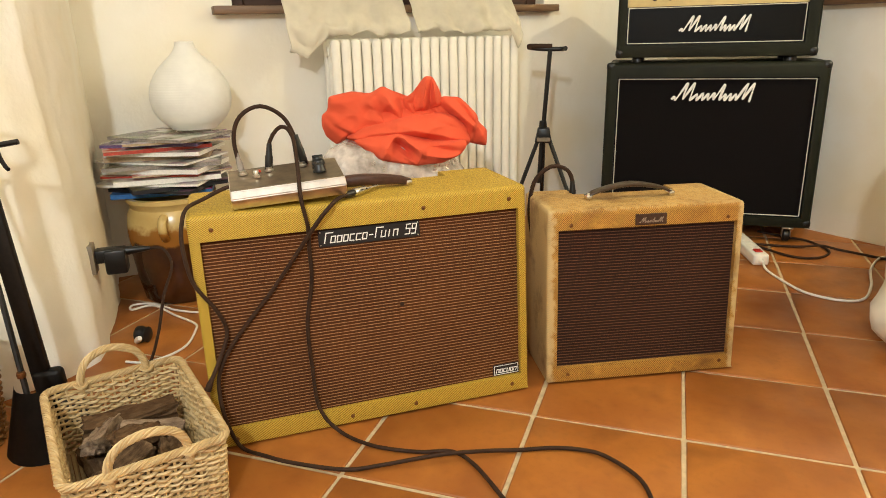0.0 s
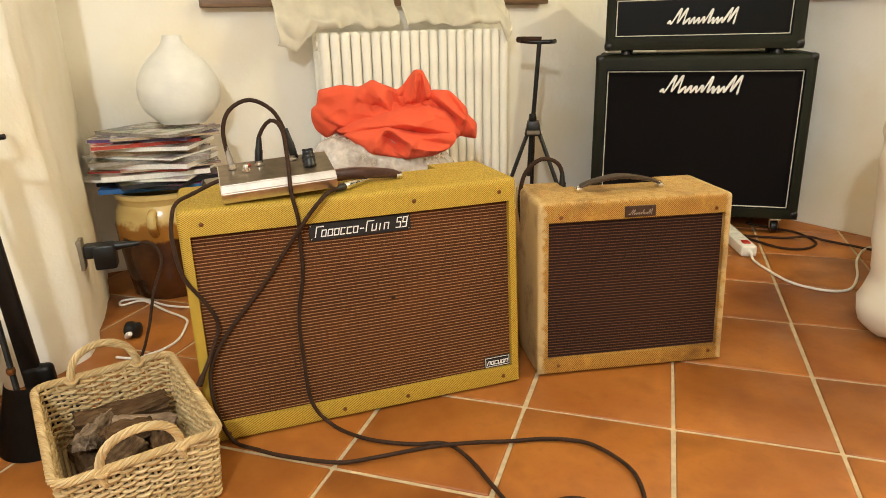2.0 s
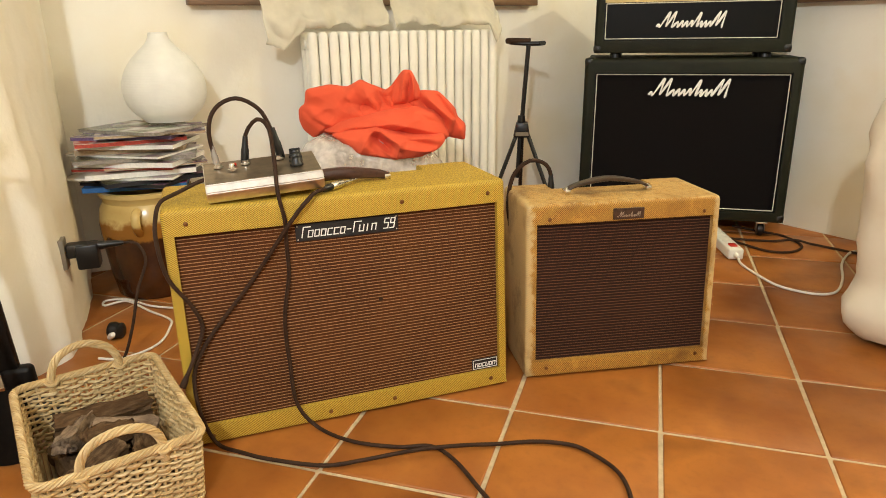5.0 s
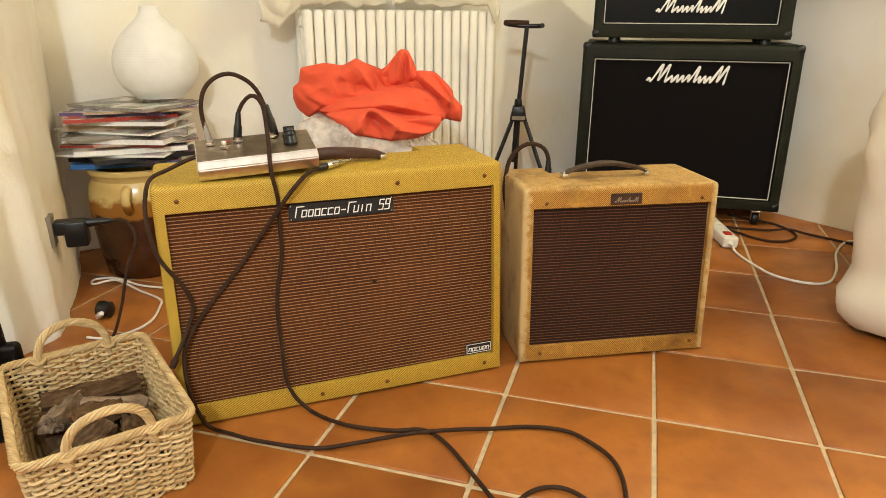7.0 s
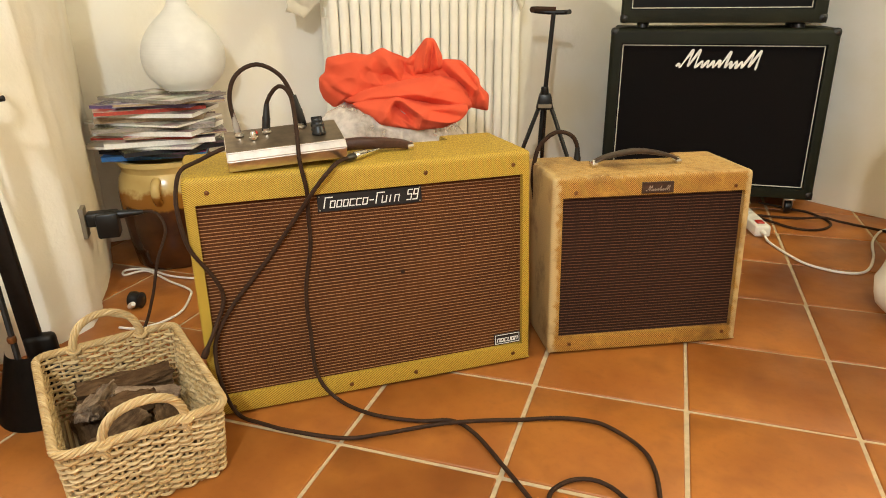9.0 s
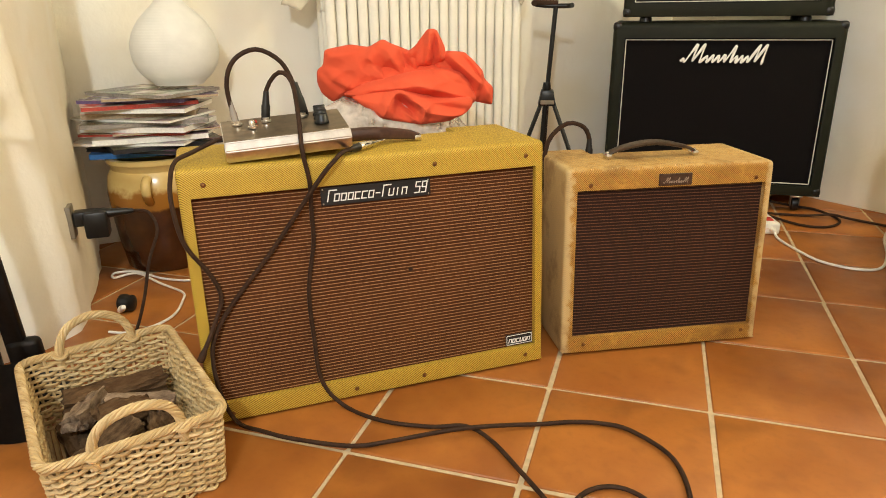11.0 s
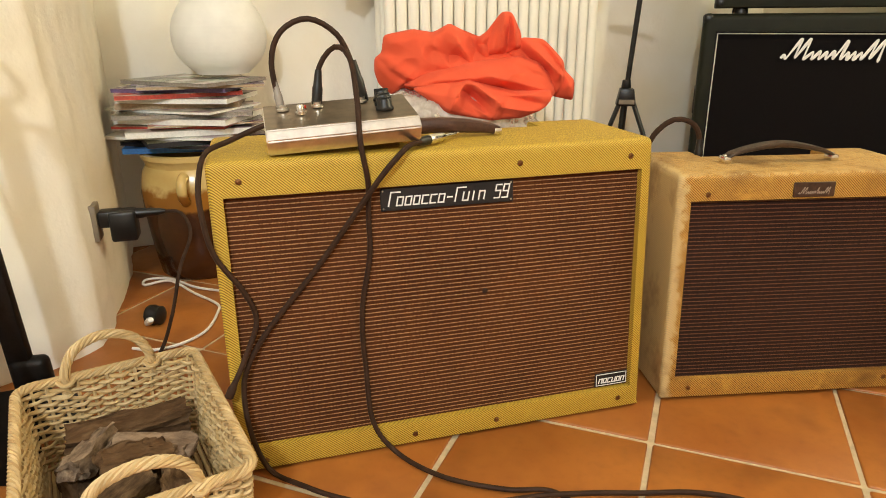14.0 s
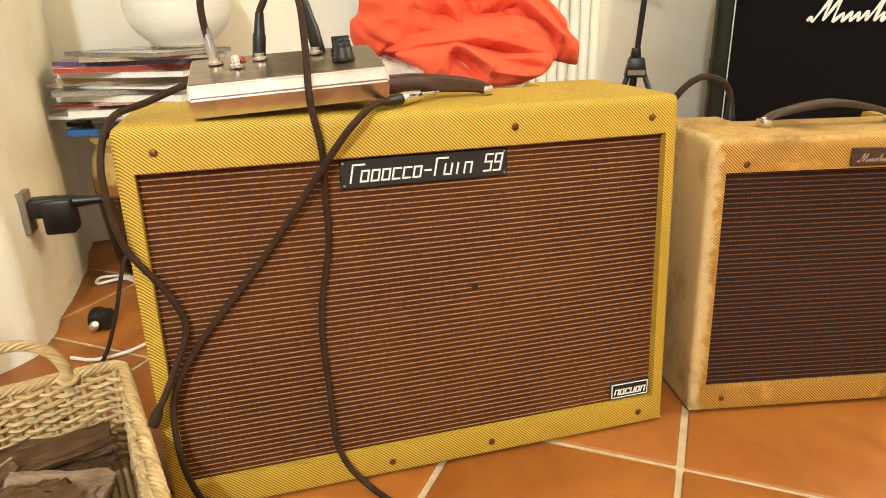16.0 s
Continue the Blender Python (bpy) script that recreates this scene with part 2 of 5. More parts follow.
CURTAIN = thin_cloth("sheer_ivory_curtain", rgb(250, 244, 226), 0.35, 0.42)
DARK_WOOD = wood("dark_stained_wood", rgb(78, 46, 28), rgb(46, 26, 16))
SILL_WOOD = wood("grey_brown_sill_wood", rgb(128, 98, 70), rgb(92, 68, 46))
RED_CLOTH = fabric("orange_red_cloth", rgb(230, 94, 62), rgb(214, 78, 50), 0.85, 900.0, 0.04)
FILM = film_plastic()
WICKER = island("peeled_wicker", [rgb(206, 178, 128), rgb(188, 156, 104), rgb(218, 194, 148), rgb(168, 134, 86)])
WICKER_DARK = island("brown_wicker", [rgb(150, 104, 52), rgb(120, 80, 38), rgb(170, 122, 64)])
BARK = bark("split_firewood", 0)
BARK_PALE = bark("lichen_grey_bark", 46)
IRON = simple("black_iron", rgb(30, 26, 22), 0.5, 0.6, 0.3, 60, 0.4)
JAR = glazed_jar()
PAPER = thin_cloth("white_rice_paper", rgb(255, 253, 246), 0.22)
SLIP = fabric("white_cotton_slipcover", rgb(226, 216, 196), rgb(206, 192, 166), 0.9)
CUSHION = fabric("dark_red_cushion_cloth", rgb(138, 22, 24), rgb(110, 16, 20))
WHITE_PLASTIC = simple("white_plastic", rgb(232, 226, 212), 0.35, 0, 0.04)
RED_SWITCH = simple("red_switch_plastic", rgb(190, 40, 20), 0.3)
GREY_PLATE = simple("grey_plate", rgb(124, 112, 94), 0.5)
NIGHT_GLASS = simple("dark_window_glass", rgb(14, 12, 12), 0.08, 0, 0.1)


# mesh helpers
def link(name, bm, mat, parent=None, smooth=True, angle=40):
    me = bpy.data.meshes.new(name)
    bm.to_mesh(me)
    bm.free()
    for m in mat if isinstance(mat, (list, tuple)) else [mat]:
        me.materials.append(m)
    if smooth:
        me.shade_smooth()
        me.set_sharp_from_angle(angle=radians(angle))
    ob = new(name, me)
    if parent is not None:
        ob.parent = parent
    return ob


def part(name, bm, mat, parent, label="", smooth=True, angle=40):
    ob = link(name, bm, mat, parent, smooth, angle)
    return tagged(ob, label) if label else ob


def thing(name, m, label, category, group=""):
    ob = new(name)
    ob.empty_display_size = 0.05
    ob.matrix_world = m
    return tagged(ob, label, category, group)


def structure(name, bm, mat, label, smooth=False):
    return tagged(link(name, bm, mat, None, smooth), label, name.split("_")[0], kind="structure")


def box(lo, hi, bevel=0.0, seg=2, bm=None, m=None):
    """A box from corner to corner, its edges rounded."""
    b = bmesh.new()
    bmesh.ops.create_cube(b, size=1)
    lo, hi = Vector(lo), Vector(hi)
    bmesh.ops.transform(b, matrix=Matrix.Translation((lo + hi) / 2) @ Matrix.Diagonal((*(hi - lo), 1)), verts=b.verts)
    if bevel:
        bmesh.ops.bevel(b, geom=b.edges[:], offset=bevel, segments=seg, affect="EDGES", profile=0.5)
    if m is not None:
        bmesh.ops.transform(b, matrix=m, verts=b.verts)
    return join(bm, b)


def join(bm, b):
    if bm is None:
        return b
    me = bpy.data.meshes.new("join")
    b.to_mesh(me)
    b.free()
    bm.from_mesh(me)
    bpy.data.meshes.remove(me)
    return bm


def lathe(profile, seg=32, bm=None, m=None):
    """A turned shape from (radius, height) pairs."""
    b = bmesh.new()
    rings = []
    for r, z in profile:
        if r < 1e-5:
            rings.append([b.verts.new((0, 0, z))])
        else:
            rings.append([b.verts.new((r * math.cos(2 * math.pi * i / seg), r * math.sin(2 * math.pi * i / seg), z)) for i in range(seg)])
    for lo, hi in zip(rings, rings[1:]):
        for i in range(seg):
            q = [lo[i % len(lo)], lo[(i + 1) % len(lo)], hi[(i + 1) % len(hi)], hi[i % len(hi)]]
            q = list(dict.fromkeys(q))
            if len(q) > 2:
                b.faces.new(q)
    for ring, flip in ((rings[0], True), (rings[-1], False)):
        if len(ring) > 2:
            b.faces.new(ring[::-1] if flip else ring)
    bmesh.ops.recalc_face_normals(b, faces=b.faces)
    if m is not None:
        bmesh.ops.transform(b, matrix=m, verts=b.verts)
    return join(bm, b)


def smooth_path(points, step=0.012):
    """A smooth line through the points, evenly sampled."""
    p = [Vector(q) for q in points]
    if len(p) < 3:
        return p
    p = [2 * p[0] - p[1]] + p + [2 * p[-1] - p[-2]]
    out = []
    for a, b, c, d in zip(p, p[1:], p[2:], p[3:]):
        n = max(2, int((c - b).length / step))
        for i in range(n):
            t = i / n
            out.append(0.5 * (2 * b + (c - a) * t + (2 * a - 5 * b + 4 * c - d) * t * t + (3 * b - a - 3 * c + d) * t ** 3))
    out.append(p[-2])
    return out


def tube(path, radius, sides=8, bm=None, closed=False, m=None, cap=True):
    """A round strand along a path; radius may be a function of the share of its length."""
    b = bm if bm is not None else bmesh.new()
    n = len(path)
    up = Vector((0, 0, 1))
    rings, normal = [], None
    for i, p in enumerate(path):
        a = path[(i - 1) % n] if closed or i else p
        c = path[(i + 1) % n] if closed or i < n - 1 else p
        t = (Vector(c) - Vector(a)).normalized()
        if normal is None:
            normal = t.orthogonal().normalized() if abs(t.dot(up)) > 0.9 else t.cross(up).normalized()
        normal = (normal - t * normal.dot(t)).normalized()
        side = t.cross(normal)
        r = radius(i / (n - 1)) if callable(radius) else radius
        ring = []
        for k in range(sides):
            w = 2 * math.pi * k / sides
            q = Vector(p) + r * (math.cos(w) * normal + math.sin(w) * side)
            ring.append(b.verts.new(m @ q if m is not None else q))
        rings.append(ring)
    pairs = list(zip(rings, rings[1:])) + ([(rings[-1], rings[0])] if closed else [])
    for lo, hi in pairs:
        for k in range(sides):
            b.faces.new((lo[k], lo[(k + 1) % sides], hi[(k + 1) % sides], hi[k]))
    if cap and not closed:
        b.faces.new(rings[0][::-1])
        b.faces.new(rings[-1])
    return b


def cut(body, *tools):
    """The body less the tools."""
    work = link("work", body, PLASTER, None, False)
    made = []
    for tool in tools:
        t = link("tool", tool, PLASTER, None, False)
        made.append(t)
        mod = work.modifiers.new("cut", "BOOLEAN")
        mod.object, mod.operation, mod.solver = t, "DIFFERENCE", "EXACT"
    bpy.context.view_layer.update()
    me = bpy.data.meshes.new_from_object(work.evaluated_get(bpy.context.evaluated_depsgraph_get()))
    out = bmesh.new()
    out.from_mesh(me)
    for o in (work, *made):
        data = o.data
        bpy.data.objects.remove(o)
        bpy.data.meshes.remove(data)
    bpy.data.meshes.remove(me)
    return out


# the room
C0, K, R1, R2, R3, G = (-1.60, 0.468), (0.188, 2.196), (3.02, -0.02), (1.6, -3.2), (-1.75, -3.2), (-1.38, -0.75)
HIGH = 2.6


def along(p0, p1):
    """A frame with x along the wall, y out of the room and z up."""
    d = Vector((p1[0] - p0[0], p1[1] - p0[1], 0)).normalized()
    return Matrix(((d.x, -d.y, 0, p0[0]), (d.y, d.x, 0, p0[1]), (0, 0, 1, 0), (0, 0, 0, 1)))


def wall(name, p0, p1, label, holes=(), thick=0.25, mat=None):
    """A wall with openings (s0, s1, z0, z1)."""
    length = (Vector(p1) - Vector(p0)).length
    bm = box((0, 0, 0), (length, thick, HIGH))
    if holes:
        bm = cut(bm, *[box((a, -1, z0), (b, 1, z1)) for a, b, z0, z1 in holes])
    ob = structure(name, bm, mat or PLASTER, label)
    ob.matrix_world = along(p0, p1)
    return ob


def rough_wall(name, line, label, thick=0.22):
    """An old plastered wall that follows a bent line, its corners rounded and its face uneven."""
    pts = []
    for (x0, y0), (x1, y1) in zip(line, line[1:]):
        k = max(2, int(math.hypot(x1 - x0, y1 - y0) / 0.018))
        pts += [Vector((x0 + (x1 - x0) * i / k, y0 + (y1 - y0) * i / k, 0)) for i in range(k)]
    pts.append(Vector((*line[-1], 0)))
    bm = bmesh.new()
    rows = 80
    inner, outer = [], []
    for i, p in enumerate(pts):
        a, b = pts[max(i - 1, 0)], pts[min(i + 1, len(pts) - 1)]
        t = (b - a).normalized()
        out = Vector((-t.y, t.x, 0))
        ends = 0.0 if i in (0, len(pts) - 1) else 1.0
        ci, co = [], []
        for k in range(rows + 1):
            z = HIGH * (k / rows) ** 1.6
            d = 0.010 * noise.noise((p.x * 5, p.y * 5, z * 4)) + 0.004 * noise.noise((p.x * 22, p.y * 22, z * 16))
            d += math.exp(-((p.y - 0.16) / 0.06) ** 2) * (0.010 * noise.noise((3.0, 1.0, z * 9)) + 0.005 * noise.noise((5.0, 2.0, z * 30)))
            d += 0.034 * min(1.0, max(0.0, (z - 0.28) / 0.5)) * math.exp(-((p.y + 0.06) / 0.16) ** 2)
            ci.append(bm.verts.new(Vector((p.x, p.y, z)) + out * d * ends))
            co.append(bm.verts.new(Vector((p.x, p.y, z)) + out * thick))
        inner.append(ci)
        outer.append(co)
    n = len(pts)
    for i in range(n - 1):
        for k in range(rows):
            bm.faces.new((inner[i][k], inner[i + 1][k], inner[i + 1][k + 1], inner[i][k + 1]))
        bm.faces.new((inner[i][rows], inner[i + 1][rows], outer[i + 1][rows], outer[i][rows]))
    for i in (0, n - 1):
        for k in range(rows):
            bm.faces.new((inner[i][k], inner[i][k + 1], outer[i][k + 1], outer[i][k]))
    for i in range(n - 1):
        bm.faces.new((outer[i][0], outer[i][rows], outer[i + 1][rows], outer[i + 1][0])[::-1])
    for i in range(n):
        for k in range(1, rows):
            if not outer[i][k].link_faces:
                bm.verts.remove(outer[i][k])
    bmesh.ops.recalc_face_normals(bm, faces=bm.faces)
    return structure(name, bm, PLASTER, label, True)


WALL_W = along(C0, K)
wall("wall_radiator", C0, K, "cream plaster wall behind the radiator", [(0.50, 1.78, 0.912, 2.05)])
wall("wall_right", K, R1, "cream plaster wall with a second window", [(0.80, 1.90, 0.90, 2.05)])
# unseen walls that close the room, kept dim to deepen the shadows
wall("wall_far_right", R1, R2, "plain unseen plaster wall, darkened to cut bounce light", mat=PLASTER_DIM)
wall("wall_behind", R2, R3, "plain unseen plaster wall, darkened to cut bounce light", mat=PLASTER_DIM)
wall("wall_left", R3, G, "plain unseen plaster wall, darkened to cut bounce light", mat=PLASTER_DIM)
rough_wall("wall_pier", [G, (-1.25, -0.42), (-1.150, -0.165), (-1.148, -0.070), (-1.187, 0.0), (-1.232, 0.058), (-1.33, 0.178), (-1.42, 0.278), C0], "uneven white plaster pier behind the fire irons")

bm = box((-2.6, -3.8, HIGH), (3.6, 2.9, HIGH + 0.15))
structure("ceiling", bm, CEILING, "plain white painted ceiling")
bm = box((-2.6, -3.8, -0.2), (3.6, 2.9, -0.004))
floor_ob = structure("floor", bm, GROUT, "sandy grout bed between terracotta floor tiles")


def window(name, m, s0, s1, z0, z1, sill0, sill1, sill_z, label):
    """Frame with two casements, dark panes and a wooden sill."""
    win = tagged(new(name), label, "window", kind="structure")
    win.matrix_world = m
    bm = None
    for lo, hi in (((s0, 0.06, z0), (s0 + 0.05, 0.13, z1)), ((s1 - 0.05, 0.06, z0), (s1, 0.13, z1)), ((s0 + 0.05, 0.06, z1 - 0.05), (s1 - 0.05, 0.13, z1)), ((s0 + 0.05, 0.06, z0), (s1 - 0.05, 0.13, z0 + 0.04))):
        bm = box(lo, hi, 0.004, 1, bm)
    part("window_frame", bm, DARK_WOOD, win, "dark stained wooden frame")
    mid = (s0 + s1) / 2
    for a, b in ((s0 + 0.05, mid), (mid, s1 - 0.05)):
        bm = None
        for lo, hi in (((a, 0.05, z0 + 0.04), (a + 0.06, 0.10, z1 - 0.05)), ((b - 0.06, 0.05, z0 + 0.04), (b, 0.10, z1 - 0.05)), ((a + 0.06, 0.05, z0 + 0.04), (b - 0.06, 0.10, z0 + 0.11)), ((a + 0.06, 0.05, z1 - 0.11), (b - 0.06, 0.10, z1 - 0.05))):
            bm = box(lo, hi, 0.004, 1, bm)
        sash = part("casement", bm, DARK_WOOD, win, "dark wooden casement")
        part("pane", box((a + 0.055, 0.07, z0 + 0.105), (b - 0.055, 0.076, z1 - 0.105)), NIGHT_GLASS, sash, "dark glass at night")
    part("window_sill", box((sill0, -0.06, sill_z), (sill1, 0.06, sill_z + 0.027), 0.004, 2), SILL_WOOD, win, "grey-brown wooden sill")
    return win


window("window_1", WALL_W, 0.50, 1.78, 0.914, 2.05, 0.43, 1.82, 0.886, "dark wooden window with a sill above the radiator")
window("window_2", along(K, R1), 0.80, 1.90, 0.902, 2.05, 0.72, 1.98, 0.874, "dark wooden window with a sill on the side wall")

# radiator of ivory columns under the window
rad = thing("radiator", WALL_W @ pose(0.815, -0.165, 0.0), "ivory enamelled column radiator under the window", "radiator")
sec = None
for y in (0.018, 0.068, 0.118):
    sec = tube([Vector((0, y, z)) for z in (0.09, 0.3, 0.55, 0.782)], 0.0152, 12, sec)
    sec = lathe([(0.0152, 0), (0.0144, 0.007), (0.0104, 0.012), (0, 0.0148)], 12, sec, pose(0, y, 0.782))
    sec = lathe([(0.0152, 0), (0.0144, 0.007), (0.0104, 0.012), (0, 0.0148)], 12, sec, pose(0, y, 0.09, 180, 0, 0))
for z in (0.12, 0.752):
    sec = box((-0.0120, 0.018, z - 0.022), (0.0120, 0.118, z + 0.022), 0.009, 3, sec)
    sec = lathe([(0.017, -0.0193), (0.017, 0.0193)], 14, sec, pose(0, 0.068, z, 0, 90, 0))
for v in sec.verts:
    if v.co.y < 0.035:
        v.co.x *= 1.14
N_SEC, STEP = 20, 0.0386
first = part("column", sec, RADIATOR, rad)
for i in range(1, N_SEC):
    o = first.copy()
    scene.collection.objects.link(o)
    o.parent = rad
    o.location.x = i * STEP
for i in (1, N_SEC - 2):
    part("foot", box((i * STEP - 0.012, 0.02, 0.0), (i * STEP + 0.012, 0.12, 0.104), 0.004), RADIATOR, rad)
valve = lathe([(0.014, 0), (0.016, 0.01), (0.016, 0.05), (0.01, 0.055)], 16, None, pose(-0.03, 0.07, 0.13, 0, 90, 0))
part("valve", valve, WHITE_PLASTIC, rad, "white radiator valve")

# two sheer curtains that end on the radiator
def curtain(s0, s1, seed, hem):
    bm = bmesh.new()
    cols, rws = 90, 90
    grid = []
    for j in range(rws + 1):
        row = []
        for i in range(cols + 1):
            f, g = i / cols, (j / rws) ** 0.6
            s = s0 + (s1 - s0) * f
            zb = hem(f)
            z = 2.12 + (zb - 2.12) * g
            fold = 0.007 * math.sin(f * 21 + seed) + 0.006 * noise.noise((f * 6, g * 2, seed))
            y = -0.085 + fold * (0.5 + 0.5 * g)
            if z < 0.95:
                k = min(1, (0.95 - z) / 0.12)
                q = Vector((f * 8 + seed, g * 30, seed))
                y -= 0.092 * k + 0.022 * k * noise.noise(q)
                s += 0.010 * k * noise.noise(q * 1.3 + Vector((3, 1, 2)))
                z += 0.016 * k * noise.noise(q * 1.1 + Vector((7, 5, 1))) - 0.006 * k * abs(noise.noise(Vector((f * 22, seed, g * 4))))
            row.append(bm.verts.new((s, y, z)))
        grid.append(row)
    for j in range(rws):
        for i in range(cols):
            bm.faces.new((grid[j][i], grid[j][i + 1], grid[j + 1][i + 1], grid[j + 1][i]))
    ob = link("curtain", bm, CURTAIN, None, True, 180)
    ob.matrix_world = WALL_W
    mod = ob.modifiers.new("thick", "SOLIDIFY")
    mod.thickness = 0.0006
    return tagged(ob, "sheer ivory curtain draped over the radiator top", "curtain", "window curtains")


curtain(0.650, 1.096, 1.0, lambda f: 0.812 - 0.052 * min(1, max(0, (0.30 - f) / 0.12)) - 0.03 * max(0, 1 - abs(f - 0.12) / 0.1) + 0.006 * math.sin(f * 13))
curtain(1.120, 1.565, 5.0, lambda f: 0.812 - 0.07 * max(0, 1 - abs(f - 0.96) / 0.08) + 0.006 * math.sin(f * 11))
rod = tube([Vector((0.45, -0.10, 2.13)), Vector((1.75, -0.10, 2.13))], 0.011, 12)
for s in (0.47, 1.73):
    box((s - 0.01, -0.10, 2.12), (s + 0.01, 0.0, 2.14), 0.002, 1, rod)
ob = link("curtain_rod", rod, DARK_WOOD)
ob.matrix_world = WALL_W
tagged(ob, "dark wooden curtain rod above the window", "curtain rod")


# amplifiers
def face_point(u, v, lean, out=0.0):
    """A place on a front that leans back."""
    return Vector((u, v * math.sin(lean) - out * math.cos(lean), v * math.cos(lean) + out * math.sin(lean)))


def lean_frame(u, v, lean, out=0.0):
    return Matrix.Translation(face_point(u, v, lean, out)) @ Matrix.Rotation(-lean, 4, "X")


def prism(w, h, d, lean, bevel, seg=4, z0=0.0):
    """A cabinet whose front leans back."""
    b = bmesh.new()
    y1 = h * math.tan(lean)
    pts = [(z0 * math.tan(lean), z0), (y1, h), (d, h), (d, z0)]
    rows = [[b.verts.new((x, y, z)) for y, z in pts] for x in (-w / 2, w / 2)]
    b.faces.new(rows[0])
    b.faces.new(rows[1][::-1])
    for i in range(4):
        j = (i + 1) % 4
        b.faces.new((rows[0][j], rows[0][i], rows[1][i], rows[1][j]))
    bmesh.ops.recalc_face_normals(b, faces=b.faces)
    low = [e for e in b.edges if max(v.co.z for v in e.verts) < z0 + 1e-4]
    bmesh.ops.bevel(b, geom=low, offset=0.004, segments=2, affect="EDGES", profile=0.5)
    rest = [e for e in b.edges if max(v.co.z for v in e.verts) > 0.05]
    bmesh.ops.bevel(b, geom=rest, offset=bevel, segments=seg, affect="EDGES", profile=0.6)
    return b


def strokes(lines, width, depth, m, bm=None):
    """Flat strokes of one thickness along polylines, lying in the x-z plane."""
    b = bmesh.new()
    for line in lines:
        for (x0, z0), (x1, z1) in zip(line, line[1:]):
            a = math.atan2(z1 - z0, x1 - x0)
            l = math.hypot(x1 - x0, z1 - z0)
            box((-width / 2, -depth, -width / 2), (l + width / 2, 0, width / 2), 0, 1, b, Matrix.Translation((x0, 0, z0)) @ Matrix.Rotation(-a, 4, "Y"))
    bmesh.ops.transform(b, matrix=m, verts=b.verts)
    return join(bm, b)


def script_logo(width, height, weight=0.050):
    """A flowing mark: tall loops and low waves, with no letters in it."""
    pts = []
    crest = [(0.02, 0.26), (0.11, 1.0), (0.20, 1.0), (0.30, 0.42), (0.37, 0.46), (0.44, 0.42), (0.51, 0.46), (0.585, 0.95), (0.655, 0.42), (0.72, 0.46), (0.785, 0.42), (0.865, 1.0), (0.94, 0.98)]
    xs, zs = [0.0], [0.10]
    for k, (c, h) in enumerate(crest):
        xs += [c]
        zs += [h]
        nxt = crest[k + 1][0] if k + 1 < len(crest) else 1.06
        xs += [(c + nxt) / 2 - 0.01]
        zs += [0.02]
    n = 520
    for i in range(n + 1):
        f = i / n
        z = float(np.interp(f, xs, zs))
        pts.append(Vector((width * (f - 0.5) * 0.96 + 0.42 * height * z - 0.1 * height, 0, height * z)))
    for _ in range(16):
        pts = [pts[0]] + [(a + 2 * b + c) / 4 for a, b, c in zip(pts, pts[1:], pts[2:])] + [pts[-1]]
    bm = tube(pts, lambda f: height * weight * (1.0 + 0.30 * math.sin(f * 77)), 8)
    for v in bm.verts:
        v.co.y *= 0.35
    return bm


def combo_amp(name, m, w, h, d, lean, notch, grille, tweed_mat, cloth_mat, label, screws_top, screws_low, badge, badge_mat):
    amp = thing(name, m, label, "guitar amplifier")
    g0, g1, v0, v1 = grille
    notch_tool = box((-notch, d - 0.062, h - 0.075), (notch, d + 0.1, h + 0.1))
    front = box((g0, -0.05, v0), (g1, 0.016, v1), 0, 1, None, Matrix.Rotation(-lean, 4, "X"))
    part("cabinet", cut(prism(w, h, d, lean, 0.013, 4, 0.005), notch_tool, front), tweed_mat, amp, angle=35)
    bm = box((g0 - 0.004, 0.0125, v0 - 0.004), (g1 + 0.004, 0.0155, v1 + 0.004), 0, 1)
    cloth = part("grille_cloth", bm, cloth_mat, amp, "striped woven grille cloth")
    cloth.matrix_local = Matrix.Rotation(-lean, 4, "X")
    part("control_plate", box((-notch + 0.004, d - 0.058, h - 0.072), (notch - 0.004, d - 0.004, h - 0.066), 0.001), CHROME, amp, "chrome control plate")
    for i in range(6):
        x = -notch * 0.8 + i * notch * 0.32
        part("knob", lathe([(0.010, 0), (0.010, 0.004), (0.007, 0.006), (0.006, 0.016), (0, 0.017)], 14, None, pose(x, d - 0.03, h - 0.066)), BLACK_PLASTIC, amp)
    for u, v in [(u, screws_top) for u in badge["top"]] + [(u, screws_low + 0.004 * (u / w + 0.5)) for u in badge["low"]]:
        s = lathe([(0.0048, 0), (0.0046, 0.0008), (0.0037, 0.0010), (0.0034, 0.0006), (0.0031, 0.0013), (0.0013, 0.0017), (0.0011, 0.0008), (0, 0.0008)], 12, None, lean_frame(u, v, lean) @ Matrix.Rotation(math.pi / 2, 4, "X"))
        part("screw", s, BRASS, amp, "aged brass screw")
    for x in (-w / 2 + 0.05, w / 2 - 0.05):
        for y in (0.045, d - 0.04):
            part("rubber_foot", lathe([(0.013, 0.0), (0.015, 0.001), (0.015, 0.0058)], 12, None, pose(x, y, 0)), BLACK_PLASTIC, amp, "black rubber foot")
    bu0, bu1, bv0, bv1 = badge["plate"]
    bm = box((bu0, -badge["out"], bv0), (bu1, -badge["out"] + 0.003, bv1), 0.001, 1)
    plate = part("badge", bm, badge_mat, amp, "dark name badge")
    plate.matrix_local = Matrix.Rotation(-lean, 4, "X")
    return amp, plate


